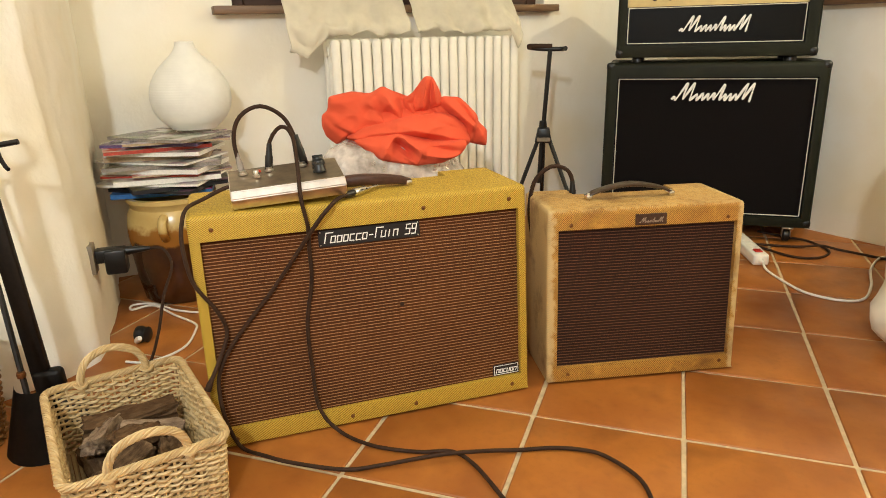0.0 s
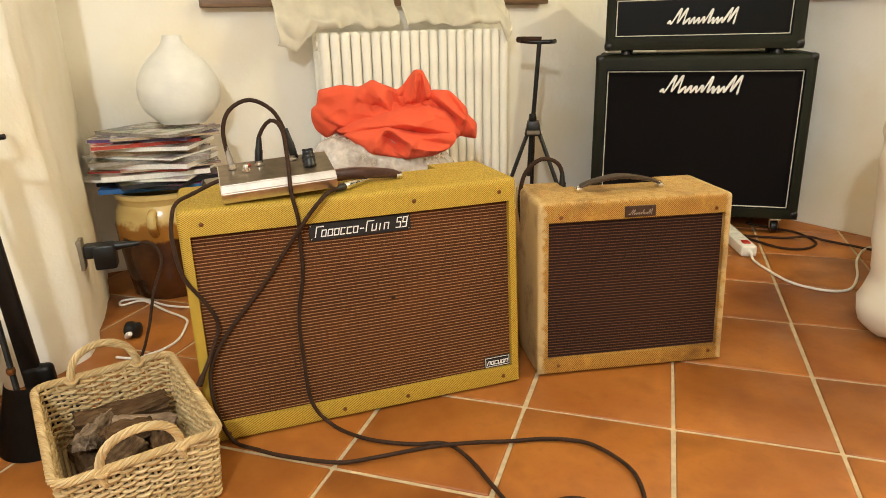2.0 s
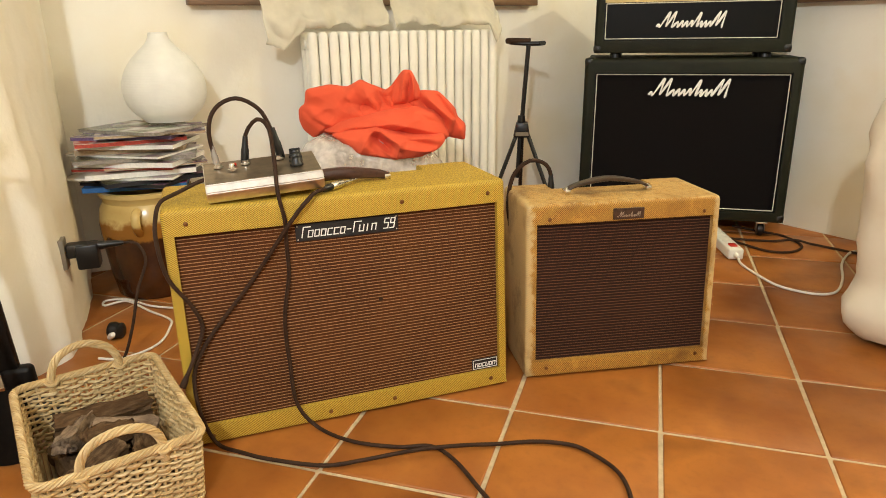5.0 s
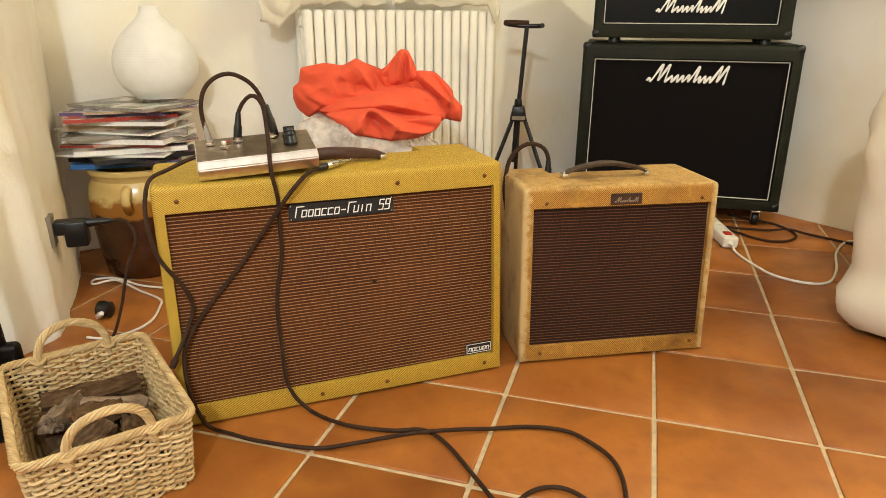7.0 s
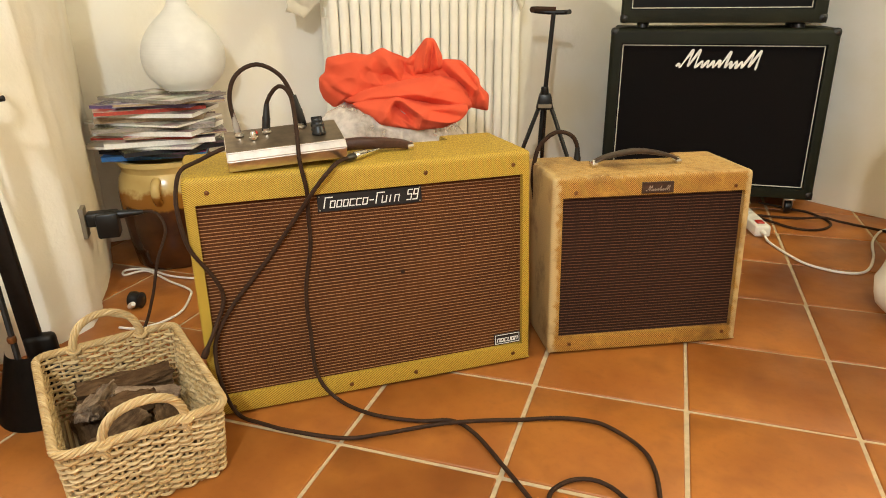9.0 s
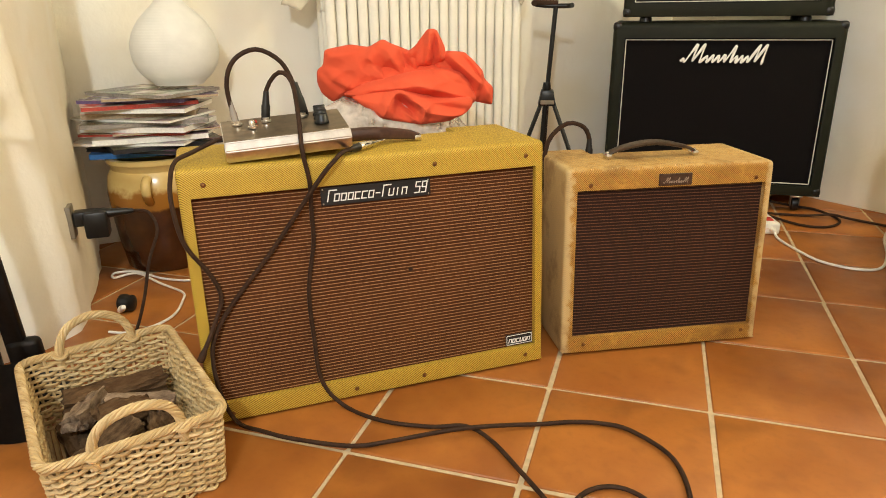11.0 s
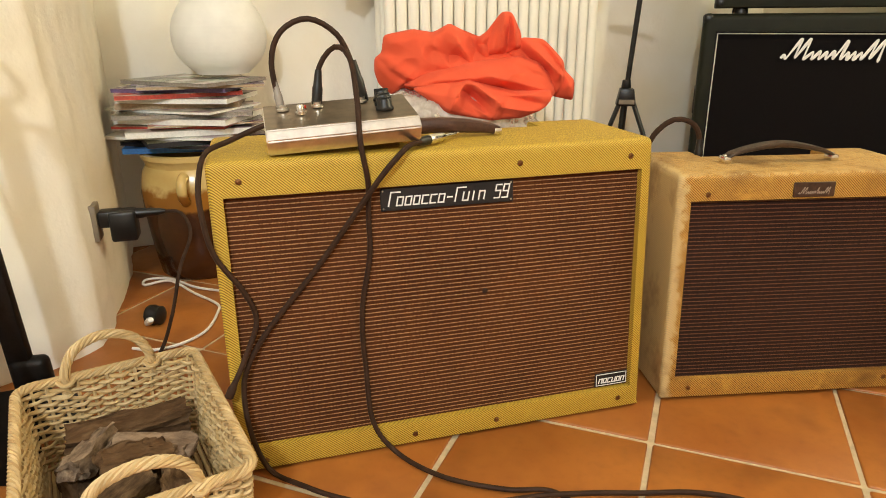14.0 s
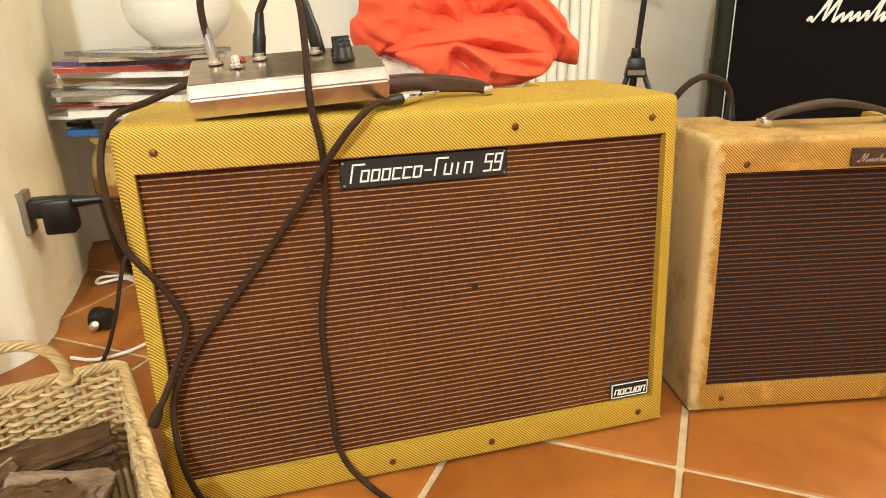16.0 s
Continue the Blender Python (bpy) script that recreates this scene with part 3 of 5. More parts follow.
def leather_handle(amp, x0, x1, y, z, rise, mat, slim=1.0):
    path = smooth_path([(x0, y, z), (x0 + 0.03, y, z + rise * 0.55), ((x0 + x1) / 2, y, z + rise), (x1 - 0.03, y, z + rise * 0.55), (x1, y, z)], 0.01)
    n = len(path)
    bm = bmesh.new()
    rings = []
    for i, p in enumerate(path):
        f = i / (n - 1)
        hw, ht = 0.011 + 0.003 * math.sin(math.pi * f), slim * (0.0045 + 0.003 * math.sin(math.pi * f))
        ring = []
        for k in range(12):
            a = 2 * math.pi * k / 12
            c, s = math.cos(a), math.sin(a)
            ring.append(bm.verts.new((p.x, p.y + hw * math.copysign(abs(c) ** 0.6, c), p.z + ht * math.copysign(abs(s) ** 0.6, s))))
        rings.append(ring)
    for lo, hi in zip(rings, rings[1:]):
        for k in range(12):
            bm.faces.new((lo[k], lo[(k + 1) % 12], hi[(k + 1) % 12], hi[k]))
    bm.faces.new(rings[0][::-1])
    bm.faces.new(rings[-1])
    bmesh.ops.recalc_face_normals(bm, faces=bm.faces)
    h = part("handle", bm, mat, amp, "brown leather carrying handle")
    for x in (x0 + 0.006, x1 - 0.006):
        b = box((x - 0.007, y - 0.0125, z - 0.006), (x + 0.007, y + 0.0125, z + 0.0065), 0.003, 2)
        lathe([(0.005, 0), (0.0045, 0.002), (0, 0.003)], 12, b, pose(x, y, z + 0.007))
        part("handle_cap", b, CHROME, h, "chrome handle end")


LT = radians(3.8)
TWIN_M = pose(-0.309, -0.109, 0.0, 0, 0, 37.6)
twin, plate = combo_amp("large_combo_amplifier", TWIN_M, 0.70, 0.487, 0.262, LT, 0.222, (-0.330, 0.330, 0.044, 0.438), TWEED_YELLOW, CLOTH_TWIN,
    "wide combo amplifier in glossy yellow tweed with brown grille", 0.460, 0.020,
    {"top": (-0.307, 0.114, 0.308), "low": (-0.309, -0.069, 0.074, 0.307), "plate": (-0.107, 0.106, 0.399, 0.434), "out": -0.0085}, BADGE)


def mark_glyphs(x0, x1, z0, z1, pattern, slant, width):
    """Slanted plain strokes and small open frames in the rhythm of a name."""
    lines, n = [], len(pattern)
    pitch = (x1 - x0) / n
    for i, kind in enumerate(pattern):
        a, w, h = x0 + i * pitch, pitch * 0.66, (z1 - z0)
        p = lambda fx, fz: (a + fx * w + slant * fz * h, z0 + fz * h)
        if kind == "T":
            lines += [[p(0.1, 0), p(0.1, 1), p(1.7, 1)]]
        elif kind == "o":
            lines += [[p(0, 0), p(0, 0.62), p(1, 0.62), p(1, 0), p(0, 0)]]
        elif kind == "c":
            lines += [[p(1, 0.62), p(0, 0.62), p(0, 0), p(1, 0)]]
        elif kind == "u":
            lines += [[p(0, 0.62), p(0, 0), p(1, 0), p(1, 0.62)]]
        elif kind == "n":
            lines += [[p(0, 0), p(0, 0.62), p(1, 0.62), p(1, 0)]]
        elif kind == "-":
            lines += [[p(0.1, 0.35), p(0.9, 0.35)]]
        elif kind == "i":
            lines += [[p(0.4, 0), p(0.4, 0.62)]]
        elif kind == "s":
            lines += [[p(1, 1), p(0, 1), p(0, 0.55), p(1, 0.55), p(1, 0), p(0, 0)]]
        elif kind == "g":
            lines += [[p(1, 0.5), p(0, 0.5), p(0, 1), p(1, 1), p(1, 0), p(0, 0)]]
    return lines


bm = strokes(mark_glyphs(-0.096, 0.100, 0.407, 0.4275, "Tooocco-Tuin sg", 0.22, 0.0), 0.0021, 0.0006, Matrix.Translation((0, 0.0085, 0)))
tagged(part("badge_mark", bm, CREAM_INK, plate, "cream slanted strokes", False), kind="stuff")
for x in (-0.103, 0.102):
    for z in (0.403, 0.430):
        part("badge_pin", lathe([(0.0016, 0), (0.0012, 0.001), (0, 0.0012)], 8, None, Matrix.Translation((x, 0.0085, z)) @ Matrix.Rotation(math.pi / 2, 4, "X")), STEEL, plate)
bm = box((0.264, 0.008, 0.047), (0.328, 0.0105, 0.073), 0.0012, 1)
small = part("maker_badge", bm, BADGE, twin, "small black and silver badge")
small.matrix_local = Matrix.Rotation(-LT, 4, "X")
bm = None
for lo, hi in (((0.266, 0.049), (0.326, 0.0502)), ((0.266, 0.0698), (0.326, 0.071)), ((0.266, 0.0502), (0.2672, 0.0698)), ((0.3248, 0.0502), (0.326, 0.0698))):
    bm = box((lo[0], 0.0074, lo[1]), (hi[0], 0.008, hi[1]), 0, 1, bm)
bm = strokes(mark_glyphs(0.271, 0.323, 0.054, 0.0665, "nocuon", 0.25, 0.0), 0.0018, 0.0006, Matrix.Translation((0, 0.008, 0)), bm)
part("maker_mark", bm, CREAM_INK, small, "silver strokes", False)
s = lathe([(0.0048, -0.002), (0.0048, 0.0008), (0.0036, 0.0014), (0, 0.0016)], 14, None, lean_frame(0.059, 0.253, LT, -0.0125) @ Matrix.Rotation(math.pi / 2, 4, "X"))
part("grille_screw", s, RUBBER, twin, "dark grille screw")
leather_handle(twin, -0.115, 0.118, 0.135, 0.494, 0.014, LEATHER, 1.7)
LF = radians(3.3)
FEND_M = pose(0.215, 0.24, 0.0, 0, 0, 26.4)
fender, plate = combo_amp("small_combo_amplifier", FEND_M, 0.47, 0.421, 0.235, LF, 0.13, (-0.211, 0.217, 0.042, 0.376), TWEED_AGED, CLOTH_SMALL,
    "small worn combo amplifier in aged tan tweed", 0.387, 0.024,
    {"top": (-0.182, 0.193), "low": (-0.184, 0.198), "plate": (-0.032, 0.043, 0.379, 0.405), "out": 0.003}, BADGE_WORN)
bm = script_logo(0.058, 0.014)
bmesh.ops.transform(bm, matrix=Matrix.Translation((0.0055, -0.003, 0.3835)), verts=bm.verts)
part("badge_mark", bm, GREY_INK, plate, "dull silver flowing line")
leather_handle(fender, -0.118, 0.098, 0.115, 0.427, 0.027, simple("dark_worn_leather", rgb(58, 42, 28), 0.42, 0, 0.35, 90, 0.5), 0.75)
# frayed edges of the old cloth
rnd = random.Random(4)
bm = bmesh.new()
for i in range(60):
    edge = rnd.choice(("tl", "l", "top", "r"))
    if edge == "tl":
        p = Vector((-0.232, 0.03 + rnd.random() * 0.19, 0.419))
    elif edge == "l":
        v = rnd.random() * 0.40
        p = face_point(-0.233, v, LF) + Vector((0, 0.006, 0))
    elif edge == "r":
        v = rnd.random() * 0.40
        p = face_point(0.233, v, LF) + Vector((0, 0.006, 0))
    else:
        p = Vector((-0.22 + 0.44 * rnd.random(), 0.028, 0.419))
    q = p + Vector((rnd.uniform(-1, 1), rnd.uniform(-1, 0.2), rnd.uniform(-0.6, 0.8))) * 0.006
    tube([p, (p + q) / 2 + Vector((0, 0, 0.001)), q], 0.0005, 4, bm)
tagged(part("frayed_threads", bm, WICKER, fender, "pale frayed threads"), kind="stuff")


# black stack: cabinet on castors and head
def corner_cap(parent, x, y, z, sx, sy, sz):
    b = box((-0.030, -0.030, -0.030), (0.004, 0.004, 0.004), 0.012, 3)
    m = Matrix.Translation((x, y, z)) @ Matrix.Diagonal((sx, sy, sz, 1))
    bmesh.ops.transform(b, matrix=m, verts=b.verts)
    bmesh.ops.recalc_face_normals(b, faces=b.faces)
    lathe([(0.004, 0), (0.0035, 0.0015), (0, 0.002)], 8, b, Matrix.Translation((x - sx * 0.013, y + 0.0035 * sy, z - sz * 0.013)) @ Matrix.Rotation(math.pi / 2 * -sy, 4, "X"))
    part("corner_cap", b, BLACK_PLASTIC, parent, "glossy black corner cap")


def piping(x0, x1, z0, z1, y, r):
    b = bmesh.new()
    for a, c in (((x0, y, z0), (x1, y, z0)), ((x1, y, z0), (x1, y, z1)), ((x1, y, z1), (x0, y, z1)), ((x0, y, z1), (x0, y, z0))):
        tube([Vector(a), Vector(c)], r, 6, b)
    return b


LM = radians(2.0)
CAB_M = pose(0.371, 1.48, 0.0, 0, 0, 1.6)
cab = thing("speaker_cabinet", CAB_M, "black vinyl speaker cabinet with white piping on castors", "speaker cabinet")
CB, CT = 0.062, 0.682
shell = prism(0.79, CT - CB, 0.33, LM, 0.022, 4)
bmesh.ops.transform(shell, matrix=Matrix.Translation((0, CB * math.tan(LM), CB)), verts=shell.verts)
hole = box((-0.352, -0.05, 0.100), (0.358, 0.02, 0.626), 0, 1, None, Matrix.Rotation(-LM, 4, "X"))
part("cabinet_shell", cut(shell, hole), TOLEX, cab)
inner = Matrix.Rotation(-LM, 4, "X")
o = part("speaker_cloth", box((-0.358, 0.017, 0.094), (0.364, 0.021, 0.632)), CLOTH_BLACK, cab, "black speaker cloth")
o.matrix_local = inner
o = part("piping", piping(-0.346, 0.352, 0.106, 0.620, 0.013, 0.0020), WHITE_TRIM, cab, "white piping")
o.matrix_local = inner
bm = script_logo(0.295, 0.075)
bmesh.ops.transform(bm, matrix=Matrix.Translation((0.0, 0.008, 0.536)), verts=bm.verts)
o = part("logo", bm, CREAM_INK, cab, "white flowing mark")
o.matrix_local = inner
for sx in (-1, 1):
    for z, sz in ((CB, -1), (CT, 1)):
        corner_cap(cab, sx * 0.392, 0.003 + z * math.tan(LM), z + sz * -0.003, sx, -1, sz)
        corner_cap(cab, sx * 0.392, 0.328 + CB * math.tan(LM), z + sz * -0.003, sx, 1, sz)


def castor(parent, x, y):
    b = box((x - 0.02, y - 0.03, 0.056), (x + 0.02, y + 0.03, 0.062), 0.001, 1)
    for k in (-1, 1):
        box((x + k * 0.015 - 0.0015, y - 0.012, 0.02), (x + k * 0.015 + 0.0015, y + 0.012, 0.057), 0.0007, 1, b)
    c = part("castor", b, STEEL, parent, "steel castor fork")
    part("wheel", lathe([(0.018, -0.011), (0.025, -0.010), (0.0265, 0), (0.025, 0.010), (0.018, 0.011)], 20, None, pose(x, y, 0.0265, 0, 90, 0)), BLACK_PLASTIC, c, "dark rubber wheel")


for x in (-0.318, 0.318):
    for y in (0.03, 0.27):
        castor(cab, x, y)
for sx in (-1, 1):
    part("side_handle", box((sx * 0.393 - 0.006, 0.12, 0.34), (sx * 0.393 + 0.006, 0.25, 0.43), 0.005, 2), BLACK_PLASTIC, cab, "recessed black side handle")

HEAD_M = CAB_M @ pose(-0.012, 0.024, CT)
headamp = thing("amplifier_head", HEAD_M, "black amplifier head with a gold panel on the speaker cabinet", "guitar amplifier")
HZ = 0.018
shell = prism(0.704, 0.285, 0.22, LM, 0.020, 4)
bmesh.ops.transform(shell, matrix=Matrix.Translation((0, 0, HZ)), verts=shell.verts)
hole = box((-0.318, -0.05, HZ + 0.046), (0.306, 0.022, HZ + 0.242))
part("head_shell", cut(shell, hole), TOLEX, headamp)
GLOSS = simple("gloss_black_panel", rgb(12, 11, 10), 0.42, 0, 0.1, 40, 0.0, 0.12)
part("front_panel", box((-0.322, 0.015, HZ + 0.042), (0.310, 0.0235, HZ + 0.183)), GLOSS, headamp, "glossy black front panel")
ctl = part("control_panel", box((-0.318, 0.012, HZ + 0.184), (0.306, 0.0235, HZ + 0.244), 0.001), GOLD_PANEL, headamp, "gold control panel")
for i in range(8):
    part("knob", lathe([(0.011, 0), (0.011, 0.010), (0.009, 0.013), (0, 0.013)], 16, None, pose(-0.22 + i * 0.055, 0.012, HZ + 0.215, 90, 0, 0)), BLACK_PLASTIC, ctl, "black control knob")
part("piping", piping(-0.312, 0.300, HZ + 0.052, HZ + 0.180, 0.013, 0.0018), WHITE_TRIM, headamp, "white piping")
bm = script_logo(0.245, 0.064)
bmesh.ops.transform(bm, matrix=Matrix.Translation((-0.004, 0.008, HZ + 0.088)), verts=bm.verts)
part("logo", bm, CREAM_INK, headamp, "white flowing mark")
for sx in (-1, 1):
    for z, sz in ((HZ, -1), (HZ + 0.285, 1)):
        corner_cap(headamp, sx * 0.350, 0.003 + (z - HZ) * math.tan(LM), z - sz * 0.003, sx, -1, sz)
    for y in (0.04, 0.18):
        part("foot", lathe([(0.022, 0), (0.022, 0.012), (0.018, HZ + 0.002)], 16, None, pose(sx * 0.27, y, 0)), BLACK_PLASTIC, headamp, "black rubber foot")


def at(m, *p):
    return m @ Vector(p)


def cable(name, pts, radius, mat, label, category="cable", sides=8):
    bm = tube(smooth_path(pts, 0.01), radius, sides)
    return tagged(link(name, bm, mat), label, category)


# metal effect pedal on the large amplifier, with its leads
PED_M = TWIN_M @ pose(-0.263, 0.032, 0.4895, 0, -3.2, -1)
pedal = thing("effect_pedal", PED_M, "flat wedge-shaped steel effect pedal on the amplifier top", "effect pedal")
PL = 0.222
PLATE_DARK = simple("worn_pedal_top", rgb(128, 112, 92), 0.3, 0.75, 0.25, 45, 0.02)
prof = [(0.013, 0.0), (0.0, 0.022), (0.011, 0.036), (0.124, 0.056), (0.128, 0.0)]
b = bmesh.new()
ends = [[b.verts.new((x, y, z)) for y, z in prof] for x in (0, PL)]
b.faces.new(ends[0])
b.faces.new(ends[1][::-1])
for i in range(5):
    j = (i + 1) % 5
    b.faces.new((ends[0][j], ends[0][i], ends[1][i], ends[1][j]))
bmesh.ops.recalc_face_normals(b, faces=b.faces)
bmesh.ops.bevel(b, geom=b.edges[:], offset=0.0022, segments=2, affect="EDGES")
part("pedal_body", b, simple("bright_scratched_steel", rgb(224, 220, 216), 0.3, 1.0, 0.14, 55, 0.05), pedal, "scratched steel housing")
part("top_plate", box((0.0015, -0.002, 0.0), (PL - 0.0015, 0.108, 0.0015), 0.0006, 1, None, Matrix.Translation((0, 0.015, 0.0362)) @ Matrix.Rotation(math.atan2(0.020, 0.113), 4, "X")), PLATE_DARK, pedal, "dull grey top plate")
for x, y in ((0.178, 0.052), (0.180, 0.074), (0.182, 0.096)):
    z = 0.0385 + (y - 0.022) * 0.188
    k = lathe([(0.0135, 0), (0.0135, 0.003), (0.0115, 0.005), (0.0105, 0.015), (0.009, 0.0165), (0, 0.0165)], 20, None, pose(x, y, z))
    box((x - 0.011, y - 0.0016, z + 0.004), (x + 0.011, y + 0.0016, z + 0.0185), 0.001, 1, k)
    part("knob", k, BLACK_PLASTIC, pedal, "black pointer knob")
for x, y in ((0.030, 0.090), (0.082, 0.092), (0.150, 0.096)):
    z = 0.0385 + (y - 0.022) * 0.188
    part("jack_socket", lathe([(0.009, 0), (0.009, 0.003), (0.006, 0.004), (0.006, 0.008), (0, 0.008)], 12, None, pose(x, y, z)), STEEL, pedal, "steel jack socket")
part("foot_switch", lathe([(0.0085, 0), (0.0085, 0.004), (0.006, 0.005), (0.006, 0.012), (0.0045, 0.014), (0, 0.0145)], 16, None, pose(0.055, 0.066, 0.047)), CHROME, pedal, "chrome foot switch")
part("status_lamp", lathe([(0.003, 0), (0.003, 0.004), (0, 0.006)], 10, None, pose(0.062, 0.092, 0.052)), RED_SWITCH, pedal, "small red status lamp")
for x in (0.03, PL - 0.05):
    part("rubber_strip", box((x, 0.05, -0.002), (x + 0.05, 0.11, 0.001), 0.0008, 1), BLACK_PLASTIC, pedal, "black rubber strip")

T = lambda u, d, z: at(TWIN_M, u, d, z)
W = lambda x, y: Vector((x, y, 0.006))
GREY_SLEEVE = simple("smoky_clear_sleeve", rgb(150, 140, 128), 0.25, 0, 0.1)


def plug_boot(lead, base, tip, r, mat, label):
    """A tapered plug boot at a lead's end."""
    a, b2 = Vector(base), Vector(tip)
    rise = b2 - a
    m = Matrix.Translation(a) @ rise.to_track_quat("Z", "Y").to_matrix().to_4x4()
    h = rise.length
    bm = lathe([(r * 0.9, 0), (r, h * 0.05), (r, h * 0.55), (r * 0.85, h * 0.62), (r * 0.62, h), (0, h)], 14, None, m)
    o = part("plug", bm, mat, lead, label)
    return o


lead = cable("patch_cable", [T(-0.236, 0.145, 0.540), T(-0.244, 0.15, 0.611), T(-0.227, 0.15, 0.655), T(-0.186, 0.15, 0.673), T(-0.144, 0.148, 0.650), T(-0.122, 0.145, 0.603), T(-0.111, 0.140, 0.560)], 0.0043, RUBBER, "black patch cable arched over the effect pedal", "cable")
plug_boot(lead, T(-0.234, 0.144, 0.532), T(-0.242, 0.149, 0.585), 0.0065, GREY_SLEEVE, "clear plug sleeve")
plug_boot(lead, T(-0.108, 0.138, 0.545), T(-0.122, 0.145, 0.612), 0.0085, BLACK_PLASTIC, "black plug boot")
lead = cable("instrument_cable", [T(-0.182, 0.13, 0.550), T(-0.176, 0.13, 0.603), T(-0.152, 0.122, 0.633), T(-0.134, 0.095, 0.618), T(-0.134, 0.045, 0.565), T(-0.136, 0.017, 0.506), T(-0.127, 0.022, 0.448), T(-0.127, 0.030, 0.390), T(-0.128, 0.028, 0.332), T(-0.142, 0.024, 0.262), T(-0.146, 0.020, 0.210), T(-0.144, 0.015, 0.150), T(-0.139, -0.004, 0.061),
    W(-0.378, -0.189), W(-0.287, -0.217), W(-0.191, -0.21), W(-0.127, -0.189), W(-0.071, -0.218), W(0.005, -0.296), W(0.06, -0.356), W(0.13, -0.43), W(0.215, -0.43), W(0.245, -0.36), W(0.208, -0.305), W(0.168, -0.281), W(0.13, -0.287), W(0.101, -0.316), W(0.093, -0.36), W(0.12, -0.50), W(0.3, -0.9)], 0.0042, RUBBER, "long black cable from the pedal across the floor")
plug_boot(lead, T(-0.184, 0.13, 0.540), T(-0.177, 0.13, 0.600), 0.0080, BLACK_PLASTIC, "black plug boot")
UP = Vector((0, 0, 0.0108))
lead = cable("guitar_cable", [T(-0.03, 0.062, 0.4965), T(-0.062, 0.028, 0.497), T(-0.085, 0.010, 0.484), T(-0.109, 0.012, 0.457), T(-0.147, 0.020, 0.404), T(-0.21, 0.026, 0.32), T(-0.284, 0.020, 0.237), T(-0.321, 0.008, 0.184), T(-0.331, 0.002, 0.137), T(-0.325, -0.012, 0.074),
    W(-0.545, -0.300), W(-0.480, -0.312), W(-0.414, -0.316), W(-0.306, -0.305), W(-0.24, -0.276) + UP * 0.4, W(-0.178, -0.243) + UP * 0.9, W(-0.125, -0.212) + UP, W(-0.059, -0.176) + UP * 0.6, W(0.0, -0.145), W(0.065, -0.118), W(0.12, -0.108), W(0.165, -0.115), W(0.226, -0.159), W(0.254, -0.210), W(0.268, -0.29), W(0.28, -0.45), W(0.36, -0.9)], 0.0042, RUBBER, "long black cable hanging down the amplifier front")
a, c = T(-0.034, 0.058, 0.4968), T(0.044, 0.118, 0.4968)
ax = (c - a).normalized()
jm = Matrix.Translation(a) @ ax.to_track_quat("Z", "Y").to_matrix().to_4x4()
part("jack_plug", lathe([(0.0065, 0.012), (0.0078, 0.016), (0.0078, 0.048), (0.0055, 0.052), (0.0034, 0.053), (0.0034, 0.083), (0.0022, 0.086), (0.0030, 0.090), (0, 0.095)], 16, None, jm), CHROME, lead, "silver jack plug")
part("plug_boot", lathe([(0.0056, -0.012), (0.0072, 0.0), (0.0072, 0.016)], 14, None, jm), BLACK_PLASTIC, lead, "black plug boot")
lead = cable("power_lead", [T(-0.25, 0.105, 0.528), T(-0.275, 0.11, 0.520), T(-0.315, 0.10, 0.505), T(-0.347, 0.075, 0.495), T(-0.358, 0.045, 0.472), T(-0.361, 0.022, 0.431), T(-0.350, 0.012, 0.363), T(-0.316, 0.016, 0.301), T(-0.302, 0.018, 0.253), T(-0.320, 0.004, 0.208), T(-0.344, -0.010, 0.163)], 0.0040, RUBBER, "thin black power lead hanging over the amplifier corner")
plug_boot(lead, T(-0.352, -0.012, 0.148), T(-0.340, -0.009, 0.172), 0.0065, RUBBER, "black lead end")
lead = cable("footswitch_cable", [Vector((-0.072, 0.30, 0.33)), Vector((-0.080, 0.306, 0.386)), Vector((-0.071, 0.312, 0.450)), Vector((-0.045, 0.325, 0.483)), Vector((-0.021, 0.336, 0.490)), Vector((0.004, 0.35, 0.478)), Vector((0.016, 0.358, 0.450)), Vector((0.018, 0.36, 0.40))], 0.0052, RUBBER, "black cable looped behind the small amplifier")
plug_boot(lead, Vector((0.018, 0.36, 0.395)), Vector((0.016, 0.358, 0.452)), 0.0085, BLACK_PLASTIC, "black plug boot")


# wicker baskets
def round_rect(w, l, r, step):
    """Points round a rectangle with rounded corners."""
    out = []
    hw, hl = w / 2 - r, l / 2 - r
    for cx, cy, a0 in ((hw, hl, 0), (-hw, hl, 90), (-hw, -hl, 180), (hw, -hl, 270)):
        for k in range(7):
            a = radians(a0 + 15 * k)
            out.append(Vector((cx + r * math.cos(a), cy + r * math.sin(a), 0)))
    full = []
    for p, q in zip(out, out[1:] + out[:1]):
        n = max(1, int((q - p).length / step))
        full += [p + (q - p) * (i / n) for i in range(n)]
    return full


def rope(path, strand, wind, turns, count=3, sides=6, bm=None):
    """Strands twisted round a path."""
    b = bm if bm is not None else bmesh.new()
    n = len(path)
    for s in range(count):
        pts = []
        for i, p in enumerate(path):
            t = (Vector(path[min(i + 1, n - 1)]) - Vector(path[max(i - 1, 0)])).normalized()
            side = t.cross(Vector((0.1, 0.2, 1))).normalized()
            up = side.cross(t)
            a = 2 * math.pi * (turns * i / (n - 1) + s / count)
            pts.append(Vector(p) + wind * (math.cos(a) * side + math.sin(a) * up))
        tube(pts, strand, sides, b)
    return b


